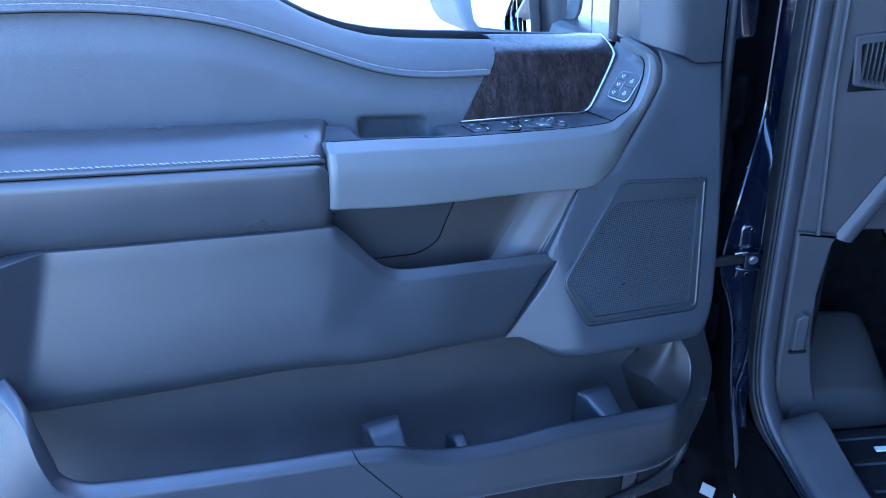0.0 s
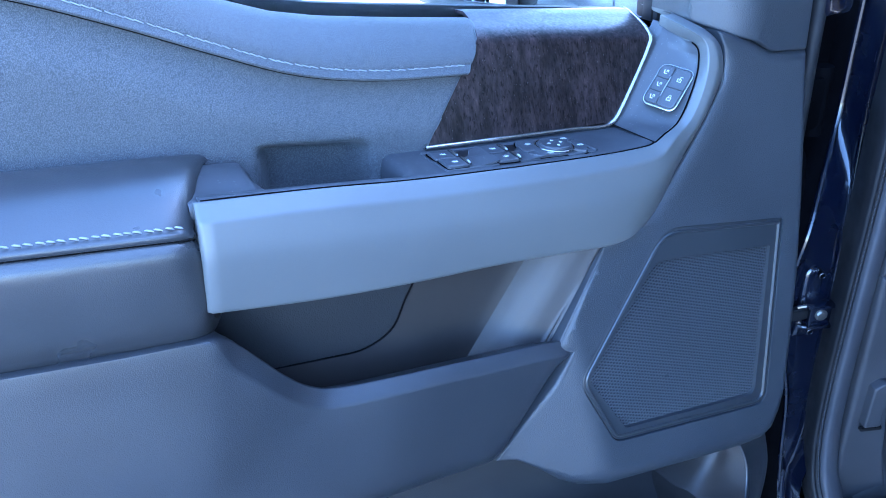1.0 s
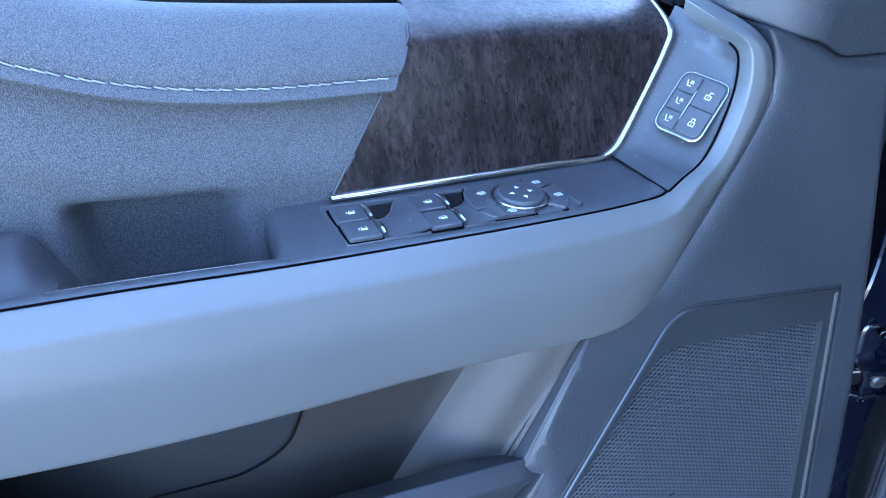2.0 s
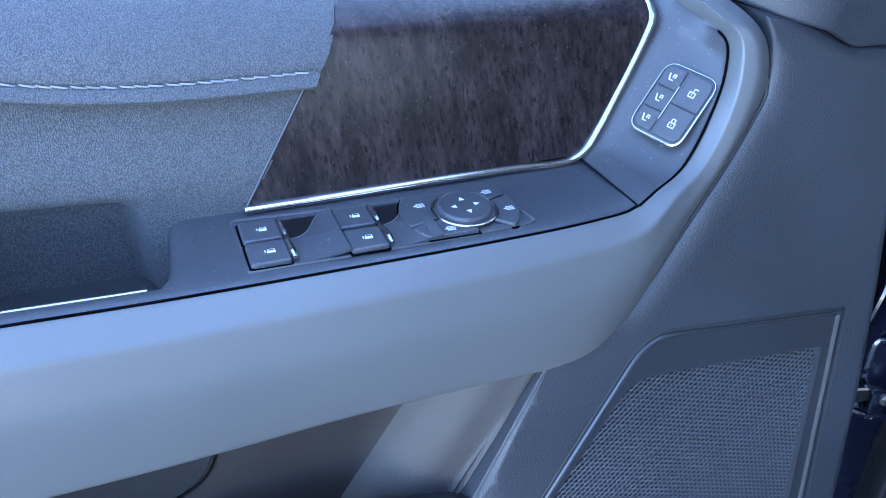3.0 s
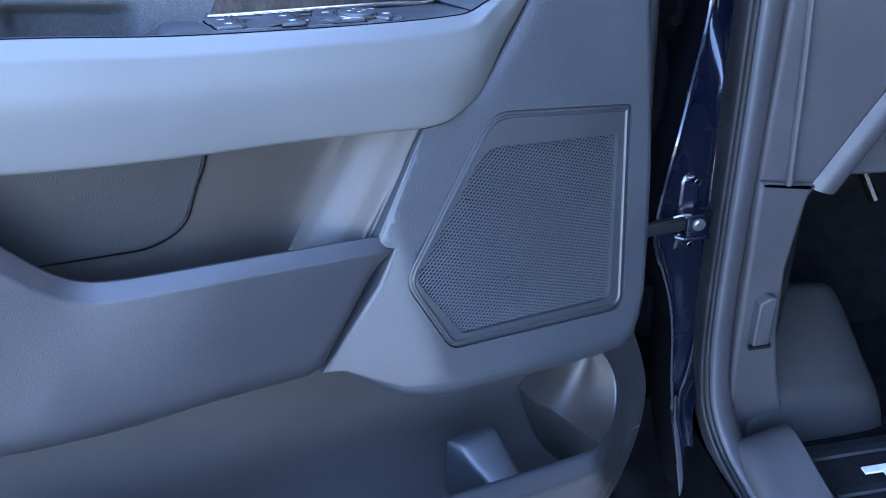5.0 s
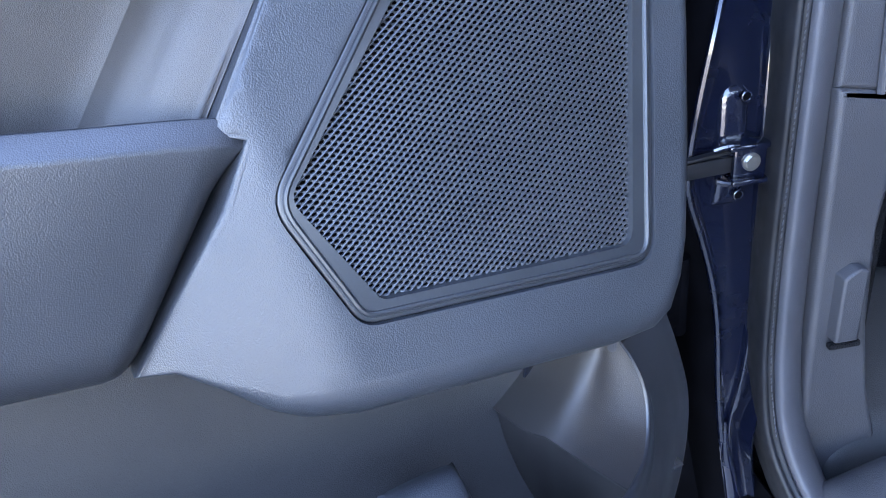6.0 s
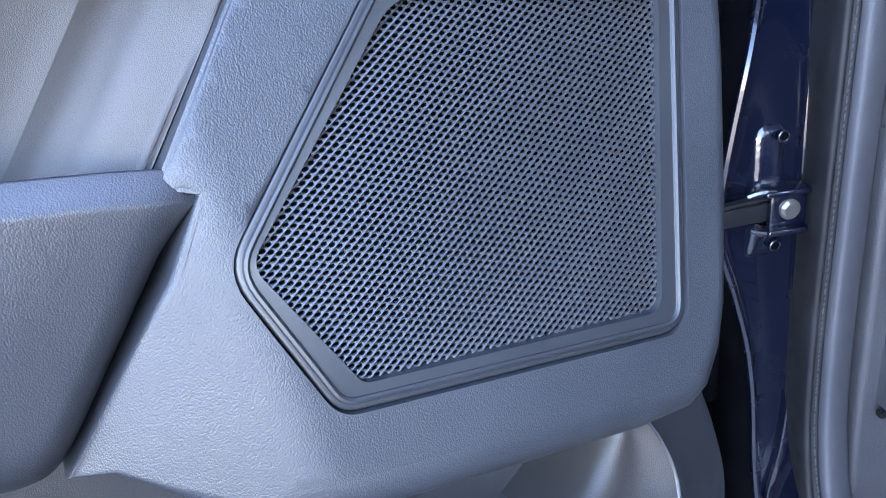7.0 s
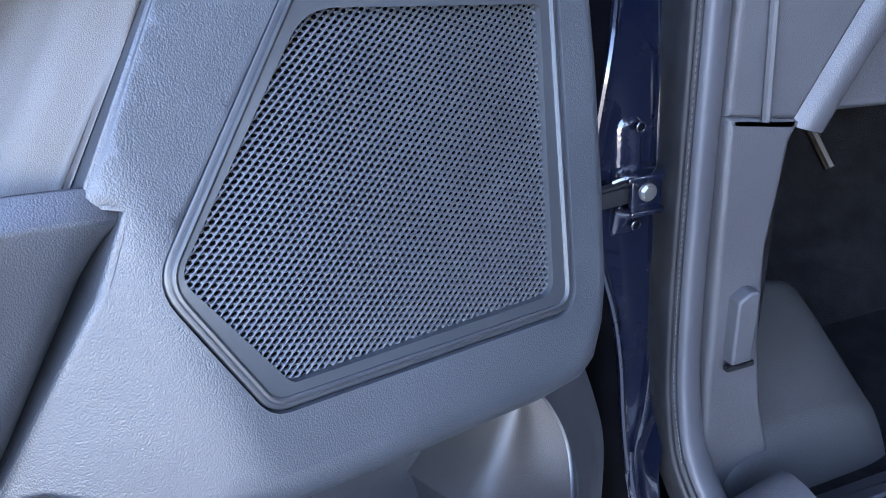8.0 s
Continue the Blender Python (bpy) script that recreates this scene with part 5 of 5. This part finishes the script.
# footwell
part("floor_pan", join([box((0.60, -1.0, 0.55), (1.7, 1.75, 0.605), 0.01)]), CARPET, body, "black carpeted footwell floor")
part("firewall", sheet([[(0.66, 1.50, 1.75), (0.66, 1.50, 0.85), (0.66, 1.33, 0.60)], [(1.75, 1.50, 1.75), (1.75, 1.50, 0.85), (1.75, 1.33, 0.60)]], 4, 12, (0, -1, 0), 0.01), CARPET, body, "black carpeted firewall")
part("footwell_side", box((0.664, 1.12, 0.60), (0.676, 1.55, 1.75)), CARPET, body)
rest = []
for y, z in ((1.30, 0.59), (1.278, 0.748), (1.262, 0.757), (1.245, 0.752), (1.19, 0.718), (1.135, 0.682), (1.12, 0.672), (1.108, 0.655), (1.085, 0.59)):
    rest.append([(0.645, y, 0.59), (0.650, y, z - 0.016), (0.672, y, z), (0.75, y, z + 0.002), (0.835, y, z - 0.006), (0.853, y, z - 0.018), (0.862, y - 0.01, z - 0.06), (0.872, y, 0.59)])
part("foot_rest", sheet(rest, 40, 30, (0, -0.5, 1), 0.003), PLASTIC_DEEP, body, "grained plastic foot rest", 50)
part("sill_plate", sheet([[(0.600, y, 0.61), (0.606, y, z - 0.028), (0.640, y, z - 0.014), (0.672, y, z - 0.004), (0.6765, y, z - 0.003), (0.6795, y, z - 0.006), (0.682, y, 0.606)] for y, z in ((1.075, 0.655), (1.065, 0.678), (1.04, 0.684), (0.98, 0.672), (0.90, 0.66), (0.6, 0.655), (-0.9, 0.655))], 40, 16, (0, 0, 1), 0.002), DASH, body, "grey plastic sill plate", 50)
part("pedal_arm", join([rod([(0.86, 1.40, 1.05), (0.87, 1.34, 0.98), (0.90, 1.28, 0.88)], 0.007, 8, 10), rod([(0.70, 1.42, 1.0), (0.78, 1.43, 0.985), (0.95, 1.44, 0.975)], 0.003, 8, 12)]), BARE, body, "bare steel pedal arm and cable")
part("roof", box((0.50, -1.2, 1.92), (2.2, 1.7, 1.97), 0.02), PAINT, body, "dark navy truck roof")
part("front_end", box((0.60, 1.56, 0.45), (2.2, 3.2, 1.30), 0.06), PAINT, body, "dark navy truck hood and front")
part("headliner", box((0.56, -1.16, 1.895), (2.06, 1.30, 1.917), 0.008), LINER, body, "pale grey cloth headliner")
part("rear_door", join([box((0.52, -1.2, 0.42), (0.60, -0.18, 1.30), 0.02), box((0.54, -0.27, 1.28), (0.60, -0.18, 1.93), 0.01), box((0.54, -1.2, 1.28), (0.60, -1.08, 1.93), 0.01)]), PAINT, body, "closed dark navy rear door")
part("cab_back", join([box((0.52, -1.26, 0.42), (2.2, -1.2, 1.46), 0.02)] + [box((x, -1.26, 1.34), (x + 0.12, -1.2, 1.93), 0.01) for x in (0.52, 2.08)]), BLACK, body, "black inner back wall of the cab")
part("cab_lining", box((2.06, -1.18, 0.62), (2.098, 1.5, 1.52), 0.01), BLACK, body, "black inner lining of the far side")
part("far_side", join([box((2.1, -1.2, 0.40), (2.2, 1.7, 1.53), 0.02)] + [box((2.1, y, 1.25), (2.18, y + 0.11, 1.93), 0.01) for y in (-1.2, 0.0, 1.3)]), PAINT, body, "far side of the truck cab, its windows blocked against the sun")

# unseen opaque panes, added to keep sun through the far windows off the door
for lo, hi in (((2.125, -1.09, 1.52), (2.131, 0.0, 1.90)), ((2.125, 0.11, 1.52), (2.131, 1.30, 1.90))):
    part("sun_block_pane", box(lo, hi, 0.001, None, 1), SUN_BLOCK, body, "unseen opaque dark pane added to block the sun")
# plain seats out of view, added to shape reflections and light on the door
for x in (0.80, 1.50):
    seat = part("seat_cushion", box((x, -0.62, 0.74), (x + 0.50, 0.02, 0.98), 0.06, None, 4), SEAT, body, "unseen grey front seat added to shape reflections")
    part("backrest", box((x + 0.01, -0.08, 0.0), (x + 0.49, 0.08, 0.68), 0.055, pose(0, -0.62, 0.92, 12, 0, 0), 4), SEAT, seat)
    part("headrest", box((x + 0.13, -0.05, 0.0), (x + 0.37, 0.05, 0.18), 0.04, pose(0, -0.79, 1.60, 8, 0, 0), 4), SEAT, seat)

for x in (0.62, 1.95):
    for y in (2.35, -1.9):
        wheel = part("wheel", rod([(x, y, 0.38), (x + 0.02, y, 0.38), (x + 0.22, y, 0.38), (x + 0.24, y, 0.38)], [0.34, 0.38, 0.38, 0.34], 40), RUBBER, body, "black truck tyre")
        part("rim", rod([(x - 0.006, y, 0.38), (x + 0.1, y, 0.38)], 0.23, 32), STEEL, wheel, "steel wheel rim")
part("truck_bed", box((0.52, -3.4, 0.45), (2.18, -1.22, 1.25), 0.05), PAINT, body, "dark navy truck bed")

part("maker_label", box((-0.014, -0.001, -0.016), (0.014, 0.001, 0.016), 0.0005, Matrix.Translation((0.530, 1.146, 0.412)) @ pose(0, 0, 0, 0, 8, -38), 1), GREYTRIM, body, "small pale paper label")
# door check strap
strap = part("check_strap", join([box((-0.030, -0.0035, -0.0075), (0.072, 0.0035, 0.0075), 0.002, Matrix.Translation((0.463, 1.128, 0.968)) @ pose(0, 0, 0, 0, 0, 6)),
                                  box((-0.010, -0.006, 0.0075), (0.070, 0.002, 0.0105), 0.001, Matrix.Translation((0.463, 1.128, 0.968)) @ pose(0, 0, 0, 0, -3, 6))]), RUBBER, body, "black door check strap")
br = part("bracket", join([box((0.529, 1.124, 0.957), (0.559, 1.131, 0.987), 0.003), box((0.522, 1.118, 0.984), (0.560, 1.150, 0.989), 0.002), box((0.526, 1.118, 0.953), (0.560, 1.150, 0.958), 0.002),
                           rod([(0.512, 1.127, 0.985), (0.520, 1.124, 0.988), (0.531, 1.122, 0.988)], 0.0028, 8, 8), rod([(0.516, 1.127, 0.957), (0.524, 1.124, 0.955), (0.533, 1.122, 0.955)], 0.0026, 8, 8)]), PAINT, strap, "dark painted steel clevis bracket")
part("bolt", join([rod([(0.5440, 1.124, 0.972), (0.5440, 1.1195, 0.972)], 0.0062, 6), rod([(0.5440, 1.125, 0.972), (0.5440, 1.1222, 0.972)], 0.0080, 20)]), STEEL, br, "hex bolt head")
for z0, z1 in ((0.962, 1.036), (0.926, 0.962)):
    part("mounting_boss", plate(rounded([(0.517, z0), (0.548, z0), (0.549, z1 - 0.008), (0.543, z1), (0.526, z1), (0.519, z1 - 0.010)], 0.008, 6), lambda x, z: -1.1335 - 0.10 * abs(z - 0.972), 0.02, 0.009, at=flat_at, steps=6), BOSS, pillar, "glossy pressed mounting boss")
for z in (1.026, 0.939):
    plug = part("threaded_hole", rod([(0.5405 + 0.004 * math.cos(a), 1.1325, z + 0.004 * math.sin(a)) for a in np.linspace(0, 2 * math.pi, 25)], 0.0011, 8), PAINT, pillar, "painted rim of a threaded hole")
    part("hole", rod([(0.5405, 1.138, z), (0.5405, 1.1335, z)], 0.0034, 14), BLACK, plug)

# ---- floor mat ----
mat = thing("floor_mat", "black ribbed rubber floor mat on the footwell floor", "floor mat", pose(0, 0, 0))
part("mat_base", join([box((0.69, 0.1, 0.606), (1.15, 1.07, 0.618), 0.004)]), RUBBER, mat)
for i in range(14):
    part("rib", box((0.71, -0.008, 0.618), (1.13, 0.008, 0.625), 0.003, pose(0, 1.045 - 0.065 * i, 0), 1), RUBBER, mat)
for x0, x1, y0, y1 in ((0.765, 0.83, 1.000, 1.012), (0.790, 0.802, 0.955, 1.000), (0.845, 0.857, 0.955, 1.012)):
    part("mark", box((x0, y0, 0.624), (x1, y1, 0.628), 0.001, None, 1), LABEL, mat, "white raised mark")
